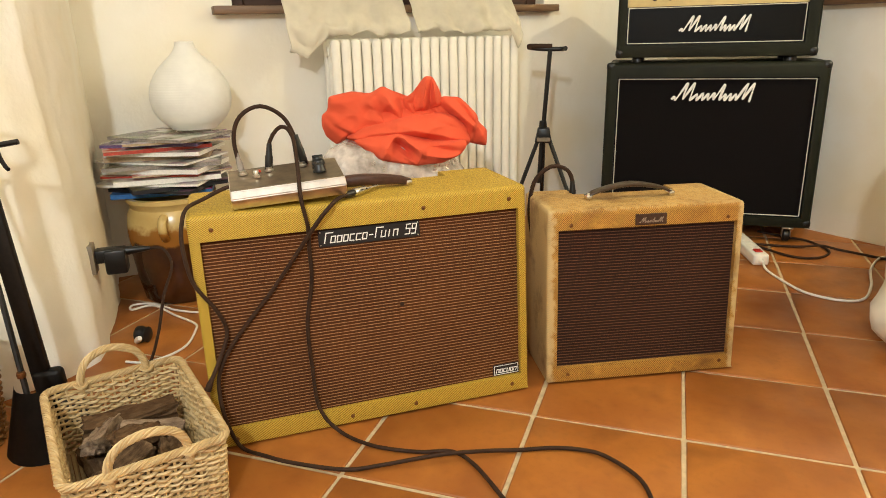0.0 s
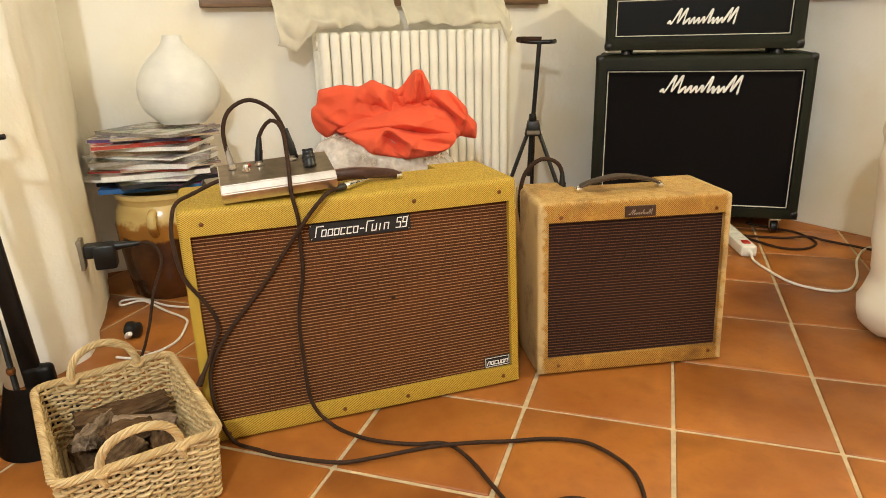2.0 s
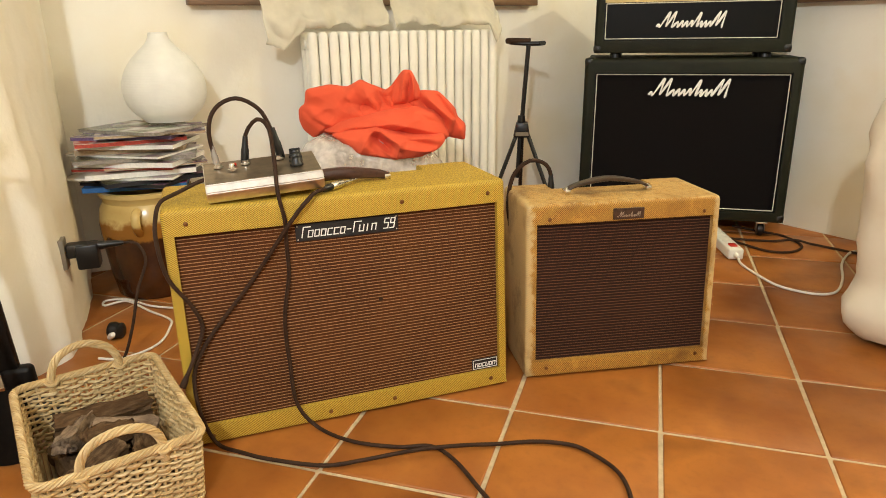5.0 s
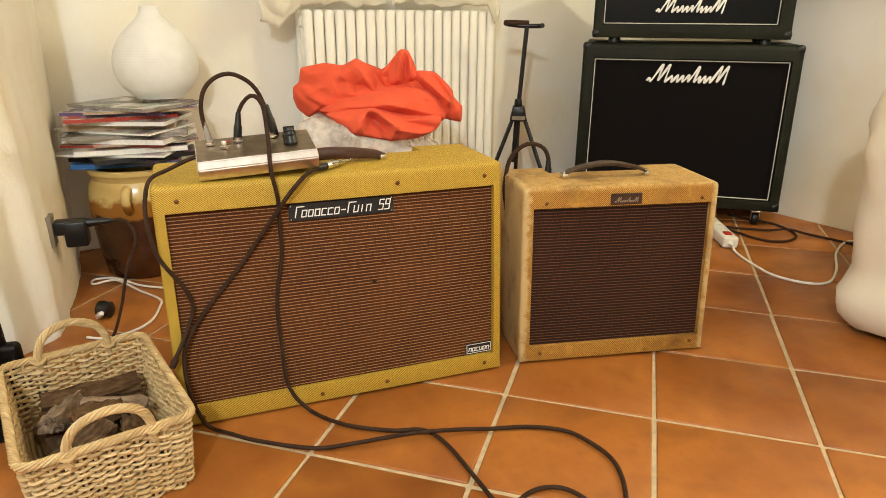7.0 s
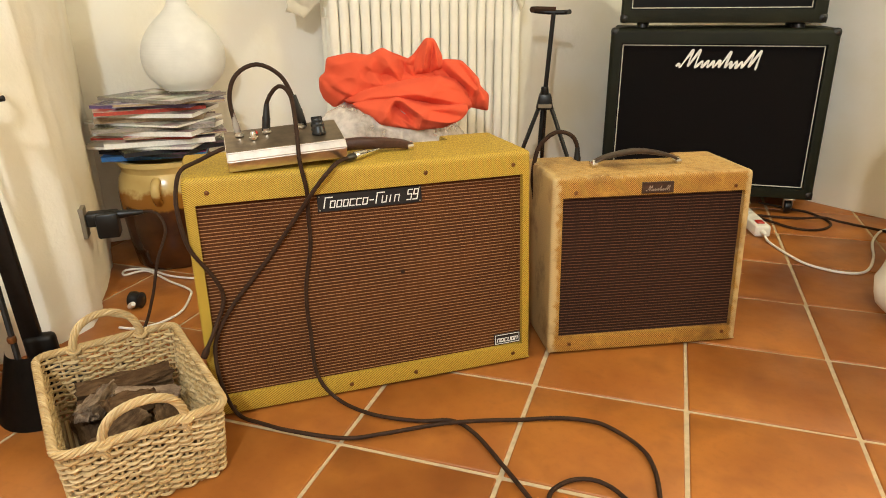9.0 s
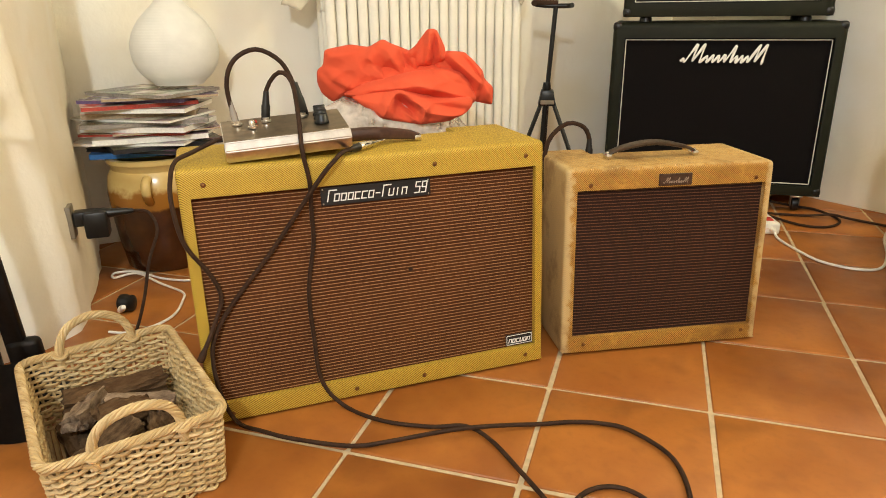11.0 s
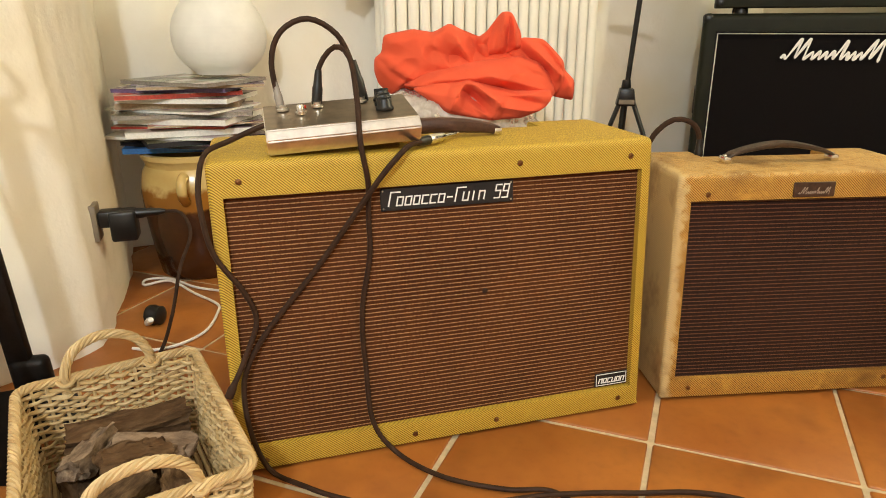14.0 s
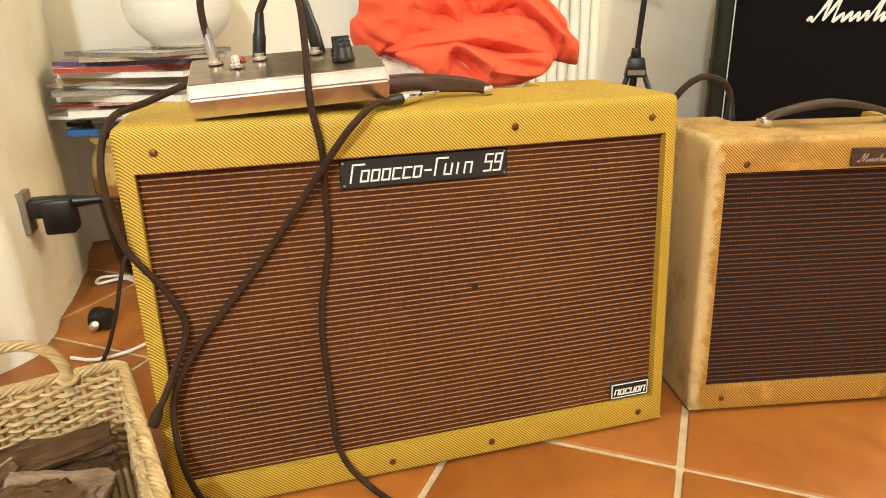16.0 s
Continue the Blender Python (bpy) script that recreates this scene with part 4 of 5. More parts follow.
def wicker_basket(name, m, w, l, h, taper, mat, label, rows, handles=True, round_r=0.03, lift=None):
    basket = thing(name, m, label, "basket")
    rnd = random.Random(8)
    loop = round_rect(w, l, round_r, 0.0085)
    per = sum((q - p).length for p, q in zip(loop, loop[1:] + loop[:1]))
    scale = lambda z: taper + (1 - taper) * z / h
    rise = lift or (lambda x, y: 0.0)
    n_st = int(per / 0.021) // 2 * 2 + 1
    bm = bmesh.new()
    dists = [0.0]
    for p, q in zip(loop, loop[1:] + loop[:1]):
        dists.append(dists[-1] + (q - p).length)

    def spot(f):
        d = f % 1.0 * dists[-1]
        for i in range(len(loop)):
            if dists[i + 1] >= d:
                p, q = loop[i], loop[(i + 1) % len(loop)]
                return p + (q - p) * ((d - dists[i]) / max(1e-6, dists[i + 1] - dists[i]))
        return loop[0]

    for s in range(n_st):
        p = spot(s / n_st)
        tube([Vector((p.x * scale(z), p.y * scale(z), z + rise(p.x, p.y) * z / h)) for z in (0.004, h * 0.35, h * 0.7, h)], 0.0028, 5, bm)
    for r in range(rows):
        z = 0.006 + (h - 0.014) * r / (rows - 1)
        pts = []
        n = n_st * 5
        off = rnd.uniform(-0.0016, 0.0016)
        for i in range(n):
            f = i / n
            p = spot(f)
            out = Vector((p.x / w, p.y / l, 0)).normalized()
            wave = 0.0052 * math.cos(math.pi * f * n_st + math.pi * r) + 0.0022 * noise.noise((f * 60, r, 1))
            zz = z + rise(p.x, p.y) * z / h + off + 0.0030 * noise.noise((f * 16, r * 3.3, 7)) + 0.0016 * noise.noise((f * 55, r * 5.1, 3))
            q = Vector((p.x * scale(z), p.y * scale(z), zz)) + out * wave
            pts.append(q)
        cutat = rnd.randrange(n)
        pts = pts[cutat:] + pts[:cutat] + [pts[cutat]]
        k = 3
        for a in range(k):
            seg = pts[a * n // k: (a + 1) * n // k + 2]
            thick = h / rows * rnd.uniform(0.44, 0.56)
            tube(seg, lambda u: thick * (1.0 + 0.16 * math.sin(u * 37 + r)), 6, bm)
    tagged(part("woven_sides", bm, mat, basket, "woven wicker sides"), kind="stuff")
    bm = bmesh.new()
    for i in range(int(w * taper / 0.009)):
        x = -w * taper / 2 + 0.006 + i * 0.009
        tube([Vector((x, -l * taper / 2 + 0.01, 0.006)), Vector((x, l * taper / 2 - 0.01, 0.006))], 0.0042, 5, bm)
    tagged(part("woven_base", bm, mat, basket, "wicker base"), kind="stuff")
    top = [Vector((p.x, p.y, h + 0.004 + rise(p.x, p.y))) for p in round_rect(w + 0.006, l + 0.006, round_r, 0.006)]
    part("braided_rim", rope(top + top[:1], 0.0030, 0.0052, 22, 6), mat, basket, "braided wicker rim")
    if handles:
        for sy in (-1, 1):
            y = sy * l / 2
            z0 = h + rise(0, y)
            arc = smooth_path([(-0.062, y, z0 - 0.022), (-0.060, y, z0 + 0.02), (-0.040, y + sy * 0.006, z0 + 0.050), (0.0, y + sy * 0.010, z0 + 0.062), (0.040, y + sy * 0.006, z0 + 0.050), (0.060, y, z0 + 0.02), (0.062, y, z0 - 0.022)], 0.004)
            hd = part("handle", rope(arc, 0.0030, 0.0050, 4.0, 6), mat, basket, "twisted wicker handle")
            tagged(hd, kind="stuff")
            for sx in (-1, 1):
                ring = [Vector((sx * 0.062 + 0.012 * math.cos(2 * math.pi * k / 16), y + 0.0115 * math.sin(2 * math.pi * k / 16), z0 + 0.002 + 0.003 * math.cos(4 * math.pi * k / 16))) for k in range(16)]
                part("binding", tube(ring, 0.0036, 6, None, True), mat, hd)
    return basket


BK_M = pose(-0.671, -0.441, 0.0, 0, 0, 52.5)
wicker_basket("wicker_basket", BK_M, 0.252, 0.362, 0.142, 0.93, WICKER, "pale wicker basket with two handles holding firewood", 22, True, 0.024)
wicker_basket("dark_wicker_basket", pose(-1.125, -0.478, 0, 0, 0, 30), 0.20, 0.20, 0.215, 0.85, WICKER_DARK, "brown wicker basket beside the fire irons", 30, False, 0.08)


def firewood(name, m, size, seed, label, mat):
    """A split log with rough sides and splintered ends."""
    b = bmesh.new()
    bmesh.ops.create_cube(b, size=1)
    bmesh.ops.subdivide_edges(b, edges=b.edges[:], cuts=9, use_grid_fill=True)
    for v in b.verts:
        x, y, z = v.co
        k = 1.0 - 0.45 * max(0, y + 0.1)
        v.co = Vector((x * size[0], y * size[1], z * size[2] * k))
        d = noise.noise_vector(Vector((x * 3 + seed, y * 2.2, z * 2.2)) * 1.2)
        e = noise.noise_vector(Vector((x * 6, y * 9 + seed, z * 9)))
        v.co += Vector((d.x * 0.012, d.y * 0.010, d.z * 0.010)) + e * 0.003
    ob = link(name, b, mat, None, True, 30)
    ob.matrix_world = m
    return tagged(ob, label, "firewood", "logs in the basket")


logs = [((0.0, 0.045, 0.036, 0, 4, 20), (0.15, 0.055, 0.040)), ((-0.02, -0.07, 0.034, 0, -3, 65), (0.14, 0.05, 0.038)), ((0.05, -0.02, 0.036, 10, 3, 100), (0.17, 0.05, 0.036)),
        ((-0.065, 0.02, 0.040, 0, 4, 95), (0.17, 0.042, 0.040)), ((0.01, 0.115, 0.076, 8, 2, 3), (0.17, 0.05, 0.036)), ((0.03, 0.015, 0.085, 20, 6, -24), (0.11, 0.045, 0.034)), ((-0.03, -0.075, 0.082, 3, -6, 34), (0.10, 0.050, 0.036)),
        ((-0.05, 0.045, 0.090, -12, 8, 62), (0.10, 0.038, 0.030)), ((0.045, -0.09, 0.084, 14, 4, 80), (0.11, 0.036, 0.030)), ((0.005, -0.02, 0.108, 24, 9, 12), (0.085, 0.034, 0.024))]
for i, (p, size) in enumerate(logs):
    pale = i in (5, 7)
    firewood("firewood_log", BK_M @ pose(*p), size, 3.7 * i, "split log with pale lichen-grey bark in the basket" if pale else "split log with rough brown bark in the basket", BARK_PALE if pale else BARK)

# fire irons on a stand
TOOL_M = pose(-1.016, -0.328, 0.003, 1.0, -2.6, 30)
irons = thing("fire_iron_stand", TOOL_M, "black iron fireplace tool stand with a ring handle", "fireplace tools")
part("base", lathe([(0.075, 0.0), (0.078, 0.004), (0.074, 0.012), (0.03, 0.022), (0.024, 0.03), (0, 0.03)], 28), IRON, irons, "round iron foot")
b = box((-0.019, -0.010, 0.022), (0.019, 0.010, 0.616), 0.004, 2)
for v in b.verts:
    if v.co.z > 0.4:
        v.co.x *= 0.86
part("pole", b, IRON, irons, "flat black iron bar")
part("boss", box((-0.018, -0.016, 0.060), (0.044, 0.016, 0.125), 0.012, 3), IRON, irons)
bar = part("crossbar", tube(smooth_path([(-0.080, 0, 0.614), (-0.03, 0, 0.612), (0.03, 0, 0.612), (0.080, 0, 0.616)], 0.01), 0.0055, 8), IRON, irons, "iron crossbar with hooks")
for x in (-0.062, 0.040):
    part("hook", tube(smooth_path([(x, -0.004, 0.612), (x + 0.004, -0.010, 0.590), (x + 0.010, -0.012, 0.572), (x + 0.016, -0.016, 0.566)], 0.006), 0.0042, 7), IRON, bar)
part("top_knob", lathe([(0.010, 0.616), (0.017, 0.627), (0.009, 0.640), (0.013, 0.648), (0, 0.652)], 14), IRON, irons)
ring = [Vector((0.026 * math.cos(2 * math.pi * k / 24), 0, 0.678 + 0.034 * math.sin(2 * math.pi * k / 24))) for k in range(24)]
part("ring_handle", tube(ring, 0.0058, 8, None, True), IRON, irons, "open iron ring handle")
SH_M = pose(-0.930, -0.452, 0.0, 0, 0, 12)
shovel = thing("fire_shovel", SH_M, "black iron coal shovel standing against the tool stand", "fireplace tools")
b = bmesh.new()
grid = []
for j in range(15):
    g = j / 14
    row = []
    for i in range(17):
        f = i / 16 * 2 - 1
        half = 0.066 - 0.020 * g
        back = 0.030 * f * f + 0.012 * g
        row.append(b.verts.new((half * f + 0.012 * g, -0.028 + back + 0.012 * g, 0.002 + 0.150 * g)))
    grid.append(row)
for j in range(14):
    for i in range(16):
        b.faces.new((grid[j][i], grid[j][i + 1], grid[j + 1][i + 1], grid[j + 1][i]))
bmesh.ops.solidify(b, geom=b.faces[:], thickness=0.004)
bmesh.ops.recalc_face_normals(b, faces=b.faces)
part("blade", b, IRON, shovel, "curved black shovel blade")
part("shaft", tube([Vector((-0.135, 0.150, 0.590)), Vector((-0.066, 0.080, 0.38)), Vector((0.012, 0.004, 0.140))], 0.0056, 8), IRON, shovel)
part("collar", lathe([(0.0075, 0), (0.010, 0.008), (0.0075, 0.018)], 12, None, pose(-0.131, 0.146, 0.575)), BRASS, shovel, "brass collar")
part("collar", lathe([(0.0075, 0), (0.009, 0.006), (0.0075, 0.012)], 12, None, pose(0.0, 0.014, 0.178)), BRASS, shovel, "brass collar")

# jar, magazines, paper lantern
JC = (-1.272, 0.425)
tagged(link("stoneware_jar", lathe([(0.118, 0.0), (0.124, 0.006), (0.136, 0.08), (0.146, 0.18), (0.148, 0.235), (0.140, 0.285), (0.128, 0.305), (0.131, 0.318), (0.138, 0.326), (0.138, 0.338), (0.126, 0.340), (0.120, 0.33), (0.11, 0.30), (0.12, 0.2), (0.11, 0.02), (0, 0.02)], 44), JAR), "brown and cream glazed stoneware jar carrying magazines", "jar").location = (JC[0], JC[1], 0)
ear = bpy.data.objects["stoneware_jar"]
for a in (-62, 118):
    c, s = math.cos(radians(a)), math.sin(radians(a))
    o = part("ear", tube(smooth_path([(0.138 * c, 0.138 * s, 0.29), (0.168 * c, 0.168 * s, 0.282), (0.172 * c, 0.172 * s, 0.25), (0.146 * c, 0.146 * s, 0.225)], 0.01), 0.013, 10), JAR, ear, "small loop handle")

PAGES = [simple("pale_page_edges", rgb(242, 238, 228), 0.7, 0, 0.08, 200), simple("tan_page_edges", rgb(176, 152, 120), 0.7, 0, 0.2, 200), simple("grey_page_edges", rgb(148, 138, 126), 0.7, 0, 0.3, 200), simple("dark_page_edges", rgb(34, 32, 36), 0.6, 0, 0.3, 200),
         simple("blue_page_edges", rgb(44, 110, 176), 0.5, 0, 0.2, 200), simple("red_page_edges", rgb(176, 62, 44), 0.5, 0, 0.3, 200), simple("violet_page_edges", rgb(98, 78, 118), 0.5, 0, 0.3, 200)]


def cover(name, a, b, c):
    n = Nodes(name)
    vo = n.node("ShaderNodeTexVoronoi")
    vo.inputs["Scale"].default_value = 14
    n.link(n.coords(), vo.inputs["Vector"])
    f = n.noise(11, 4)
    col = n.ramp(f, (0.38, a), (0.5, b), (0.62, c))
    return n.done(n.mix(0.07, col, vo.outputs["Color"]), 0.25, 0, None, 0.5)


COVERS = [cover("grey_photo_cover", rgb(74, 70, 60), rgb(140, 132, 116), rgb(214, 208, 196)), cover("red_white_cover", rgb(196, 60, 44), rgb(225, 215, 200), rgb(90, 60, 50)), cover("violet_cover", rgb(90, 70, 130), rgb(210, 200, 190), rgb(60, 50, 60)),
          cover("white_cover", rgb(232, 226, 214), rgb(222, 214, 200), rgb(150, 140, 130)), cover("blue_cover", rgb(40, 110, 180), rgb(60, 130, 190), rgb(200, 90, 120)), cover("dark_cover", rgb(24, 26, 32), rgb(48, 46, 50), rgb(110, 100, 90))]


def magazine(z, thick, w, l, x, y, yaw, cov, bend, label, edge):
    """A soft magazine: cover sheets round a block of pages, a little warped."""
    m = pose(x, y, z, 0, 0, yaw)
    mag = thing("magazine", m, label, "magazine", "stack of magazines")

    def slab(w0, l0, z0, z1):
        b = box((-w0 / 2, -l0 / 2, z0), (w0 / 2, l0 / 2, z1))
        bmesh.ops.subdivide_edges(b, edges=[e for e in b.edges if abs(e.verts[0].co.x - e.verts[1].co.x) > 0.05], cuts=10, use_grid_fill=True)
        for v in b.verts:
            v.co.z += bend * ((v.co.x / w) ** 2 * 4)
            v.co.y += 0.001 * noise.noise((v.co.x * 20, v.co.z * 900, z * 50))
        return b

    part("page_block", slab(w - 0.003, l - 0.003, 0.0006, thick - 0.0006), edge, mag, "page edges", False)
    part("cover", slab(w, l, thick - 0.0006, thick), cov, mag, "printed front cover", False)
    part("back_cover", slab(w, l, 0.0, 0.0006), cov, mag, "printed back cover", False)
    return mag


rnd = random.Random(21)
z = 0.341
SX, SY = -1.30, 0.45
plan = [(0.011, 0.30, 0.225, 4, 2, "blue-covered magazine at the bottom of the stack"), (0.008, 0.29, 0.22, 5, -6, "dark-covered magazine in the stack"), (0.010, 0.31, 0.23, 5, 8, "dark-covered magazine in the stack"), (0.006, 0.34, 0.25, 3, -3, "pale folder sticking out of the stack"),
        (0.012, 0.31, 0.23, 3, 4, "thick white catalogue in the stack"), (0.006, 0.30, 0.22, 1, -2, "red and white magazine in the stack"), (0.004, 0.29, 0.22, 1, 5, "thin red and white magazine in the stack"), (0.012, 0.31, 0.23, 3, -4, "thick white catalogue in the stack"),
        (0.009, 0.34, 0.24, 0, 3, "grey magazine with curled edges in the stack"), (0.005, 0.33, 0.23, 3, -7, "thin pale brochure in the stack"), (0.012, 0.31, 0.22, 1, 2, "picture magazine in the stack"), (0.010, 0.30, 0.22, 3, -3, "white magazine in the stack"),
        (0.009, 0.31, 0.23, 1, 6, "picture magazine in the stack"), (0.008, 0.30, 0.22, 2, -2, "violet picture magazine in the stack"), (0.006, 0.31, 0.22, 2, 4, "violet picture magazine in the stack"), (0.007, 0.30, 0.225, 0, -9, "grey photo magazine on top of the stack")]
EDGE = [4, 3, 3, 0, 0, 5, 1, 0, 2, 0, 1, 0, 5, 6, 1, 2]
gap = 0.0004
fill = (0.5235 - z - gap * len(plan)) / sum(p[0] for p in plan)
for (thick, w, l, cov, yaw, text), edge in zip(plan, EDGE):
    thick *= fill
    magazine(z, thick, w, l, SX + rnd.uniform(-0.046, 0.036) + 0.02, SY + rnd.uniform(-0.018, 0.014), 26 + yaw * 3.3, COVERS[cov], rnd.uniform(-0.0004, 0.0018), text, PAGES[edge])
    z += thick + max(0.0004, gap)

LAN = (-1.235, 0.535, 0.532)
lantern = thing("paper_lantern", pose(*LAN), "white rice-paper lantern lamp shaped like a drop", "table lamp")
ZS = [0.957 * h for h in (0.0, 0.010, 0.028, 0.048, 0.075, 0.112, 0.140, 0.165, 0.186, 0.204, 0.220, 0.234, 0.246, 0.262, 0.280)]
RS = [0.062, 0.079, 0.099, 0.113, 0.1225, 0.1255, 0.1205, 0.110, 0.097, 0.083, 0.067, 0.051, 0.039, 0.0305, 0.0265]
prof = []
for i in range(141):
    zz = 0.268 * i / 140
    r = sum(float(np.interp(zz + d * 0.004, ZS, RS)) for d in range(-4, 5)) / 9
    prof.append((r + 0.0004 * (i % 4 == 0), zz))
prof.append((0.023, 0.269))
shade = part("shade", lathe([(0.0, 0.0)] + prof + [(0.015, 0.263), (0, 0.262)], 48), PAPER, lantern, "ribbed white paper shade")
wire = bmesh.new()
for k in range(3):
    a = 2 * math.pi * k / 3
    tube([Vector((0.05 * math.cos(a), 0.05 * math.sin(a), 0.002)), Vector((0.064 * math.cos(a), 0.064 * math.sin(a), -0.007))], 0.0015, 6, wire)
part("wire_foot", wire, STEEL, lantern, "thin wire feet")

# heap of red cloth on a plastic bag behind the large amplifier
HEAP_M = pose(-0.53, 0.63, 0.0, 0, 0, 19.5)
bagw = bmesh.new()
cols, rws = 64, 40
grid = []
for j in range(rws + 1):
    row = []
    for i in range(cols):
        a, g = 2 * math.pi * i / cols, j / rws
        zz = (0.505 - 0.02 * math.cos(a)) * math.sin(g * math.pi / 2) ** 0.8
        k = math.cos(g * math.pi / 2) ** 0.35
        p = Vector(((0.235 if math.cos(a) > 0 else 0.265) * k * math.cos(a) - 0.03, 0.17 * k * math.sin(a) - 0.035, zz))
        d = noise.noise_vector(p * 9) * 0.022 + noise.noise_vector(p * 30) * 0.010
        p += d * min(1, zz * 12)
        p.z = max(p.z, 0.001)
        row.append(bagw.verts.new(p))
    grid.append(row)
for j in range(rws):
    for i in range(cols):
        bagw.faces.new((grid[j][i], grid[j][(i + 1) % cols], grid[j + 1][(i + 1) % cols], grid[j + 1][i]))
bmesh.ops.remove_doubles(bagw, verts=bagw.verts, dist=0.0005)
ob = link("plastic_bag", bagw, FILM, None, True, 25)
ob.matrix_world = HEAP_M
tagged(ob, "crumpled clear plastic bag standing behind the amplifier", "bag")


def lobe(outline, y, thick, creases, bm, seed, puff=0.5, lean=0.0):
    """A slack fold of cloth: a pillow inside an outline in x and z, with sharp ridges and valleys across its front."""
    n = len(outline)
    cx, cz = sum(q[0] for q in outline) / n, sum(q[1] for q in outline) / n
    rim = []
    for (x0, z0), (x1, z1) in zip(outline, outline[1:] + outline[:1]):
        k = max(2, int(math.hypot(x1 - x0, z1 - z0) / 0.005))
        rim += [(x0 + (x1 - x0) * i / k, z0 + (z1 - z0) * i / k) for i in range(k)]
    rings, m = 26, len(rim)
    for _ in range(3):
        rim = [((rim[i - 1][0] + 2 * rim[i][0] + rim[(i + 1) % m][0]) / 4, (rim[i - 1][1] + 2 * rim[i][1] + rim[(i + 1) % m][1]) / 4) for i in range(m)]

    def height(x, z, r):
        h = thick * max(0.0, 1 - r ** 2.6) ** puff
        inner = min(1.0, (1 - r) * 5)
        for x0, z0, x1, z1, amp, wide in creases:
            dx, dz = x1 - x0, z1 - z0
            f = ((x - x0) * dx + (z - z0) * dz) / (dx * dx + dz * dz)
            g = min(1.0, max(0.0, f))
            d = math.hypot(x - x0 - dx * g, z - z0 - dz * g) / wide
            if d < 1:
                h += amp * (1 - d) ** 1.4 * (0.45 + 0.55 * math.sin(math.pi * (0.15 + 0.7 * g))) * (0.3 + 0.7 * inner)
        q = Vector((x * 13 + seed, z * 17 - x * 5, seed))
        h += inner * (0.0055 * (1 - 2.4 * abs(noise.noise(q))) + 0.0016 * noise.noise(q * 3.1))
        return h

    sides = []
    for front in (1, -1):
        grid = []
        for k in range(1, rings + 1):
            r = k / rings
            row = []
            for x1, z1 in rim:
                x, z = cx + (x1 - cx) * r, cz + (z1 - cz) * r
                d = height(x, z, r) if front > 0 else -0.6 * thick * max(0.0, 1 - r ** 2.6) ** puff
                row.append(bm.verts.new((x, y - d - lean * (z - cz), z)))
            grid.append(row)
        mid = bm.verts.new((cx, y - (height(cx, cz, 0) if front > 0 else -0.6 * thick), cz))
        for i in range(m):
            bm.faces.new((grid[0][i], grid[0][(i + 1) % m], mid))
        for lo, hi in zip(grid, grid[1:]):
            for i in range(m):
                bm.faces.new((lo[i], lo[(i + 1) % m], hi[(i + 1) % m], hi[i]))
        sides.append(grid[-1])
    for i in range(m):
        bm.faces.new((sides[0][i], sides[0][(i + 1) % m], sides[1][(i + 1) % m], sides[1][i]))


cloth = bmesh.new()
# the left mass, its crest and the hollow beside it
lobe([(-0.254, 0.582), (-0.236, 0.590), (-0.230, 0.634), (-0.158, 0.648), (-0.106, 0.640), (-0.066, 0.662), (-0.046, 0.650), (0.0, 0.632), (0.05, 0.615), (0.06, 0.560), (-0.02, 0.525), (-0.11, 0.520), (-0.174, 0.512), (-0.214, 0.489), (-0.245, 0.515), (-0.256, 0.545)], -0.015, 0.050,
     [(-0.066, 0.662, -0.02, 0.575, 0.030, 0.030), (-0.10, 0.60, -0.03, 0.570, -0.034, 0.032), (-0.105, 0.612, -0.06, 0.560, 0.022, 0.028), (-0.25, 0.575, -0.15, 0.53, 0.022, 0.034), (-0.252, 0.585, -0.17, 0.525, -0.016, 0.018), (-0.02, 0.64, 0.01, 0.572, -0.026, 0.020), (0.01, 0.635, 0.03, 0.575, 0.022, 0.026)], cloth, 1.3)
# the pinched peak
lobe([(-0.008, 0.622), (0.022, 0.640), (0.060, 0.688), (0.084, 0.686), (0.106, 0.640), (0.112, 0.604), (0.06, 0.585), (0.016, 0.582)], -0.035, 0.030,
     [(0.066, 0.682, 0.052, 0.600, 0.020, 0.012), (0.080, 0.676, 0.072, 0.596, -0.020, 0.010), (0.088, 0.670, 0.094, 0.600, 0.018, 0.011), (0.040, 0.655, 0.020, 0.600, -0.014, 0.014)], cloth, 4.1)
# the right shoulder and the hanging tail
lobe([(0.070, 0.598), (0.110, 0.628), (0.162, 0.624), (0.186, 0.602), (0.216, 0.570), (0.216, 0.552), (0.244, 0.526), (0.242, 0.476), (0.192, 0.487), (0.15, 0.500), (0.09, 0.545)], -0.025, 0.040,
     [(0.115, 0.622, 0.20, 0.545, 0.026, 0.024), (0.150, 0.622, 0.225, 0.530, -0.022, 0.018), (0.185, 0.600, 0.236, 0.500, 0.022, 0.022), (0.105, 0.600, 0.17, 0.540, -0.024, 0.018), (0.215, 0.552, 0.200, 0.490, -0.014, 0.014)], cloth, 7.7)
# the smooth roll across the middle
lobe([(-0.182, 0.517), (-0.132, 0.543), (-0.064, 0.562), (0.016, 0.578), (0.104, 0.586), (0.150, 0.572), (0.178, 0.542), (0.194, 0.496), (0.174, 0.479), (0.10, 0.480), (0.02, 0.492), (-0.05, 0.500), (-0.12, 0.503)], -0.060, 0.066,
     [(-0.15, 0.528, 0.14, 0.555, 0.020, 0.040), (-0.02, 0.560, 0.185, 0.505, 0.018, 0.026), (-0.10, 0.515, 0.10, 0.510, -0.022, 0.028), (0.06, 0.582, 0.17, 0.535, -0.012, 0.014)], cloth, 9.2, 0.62)
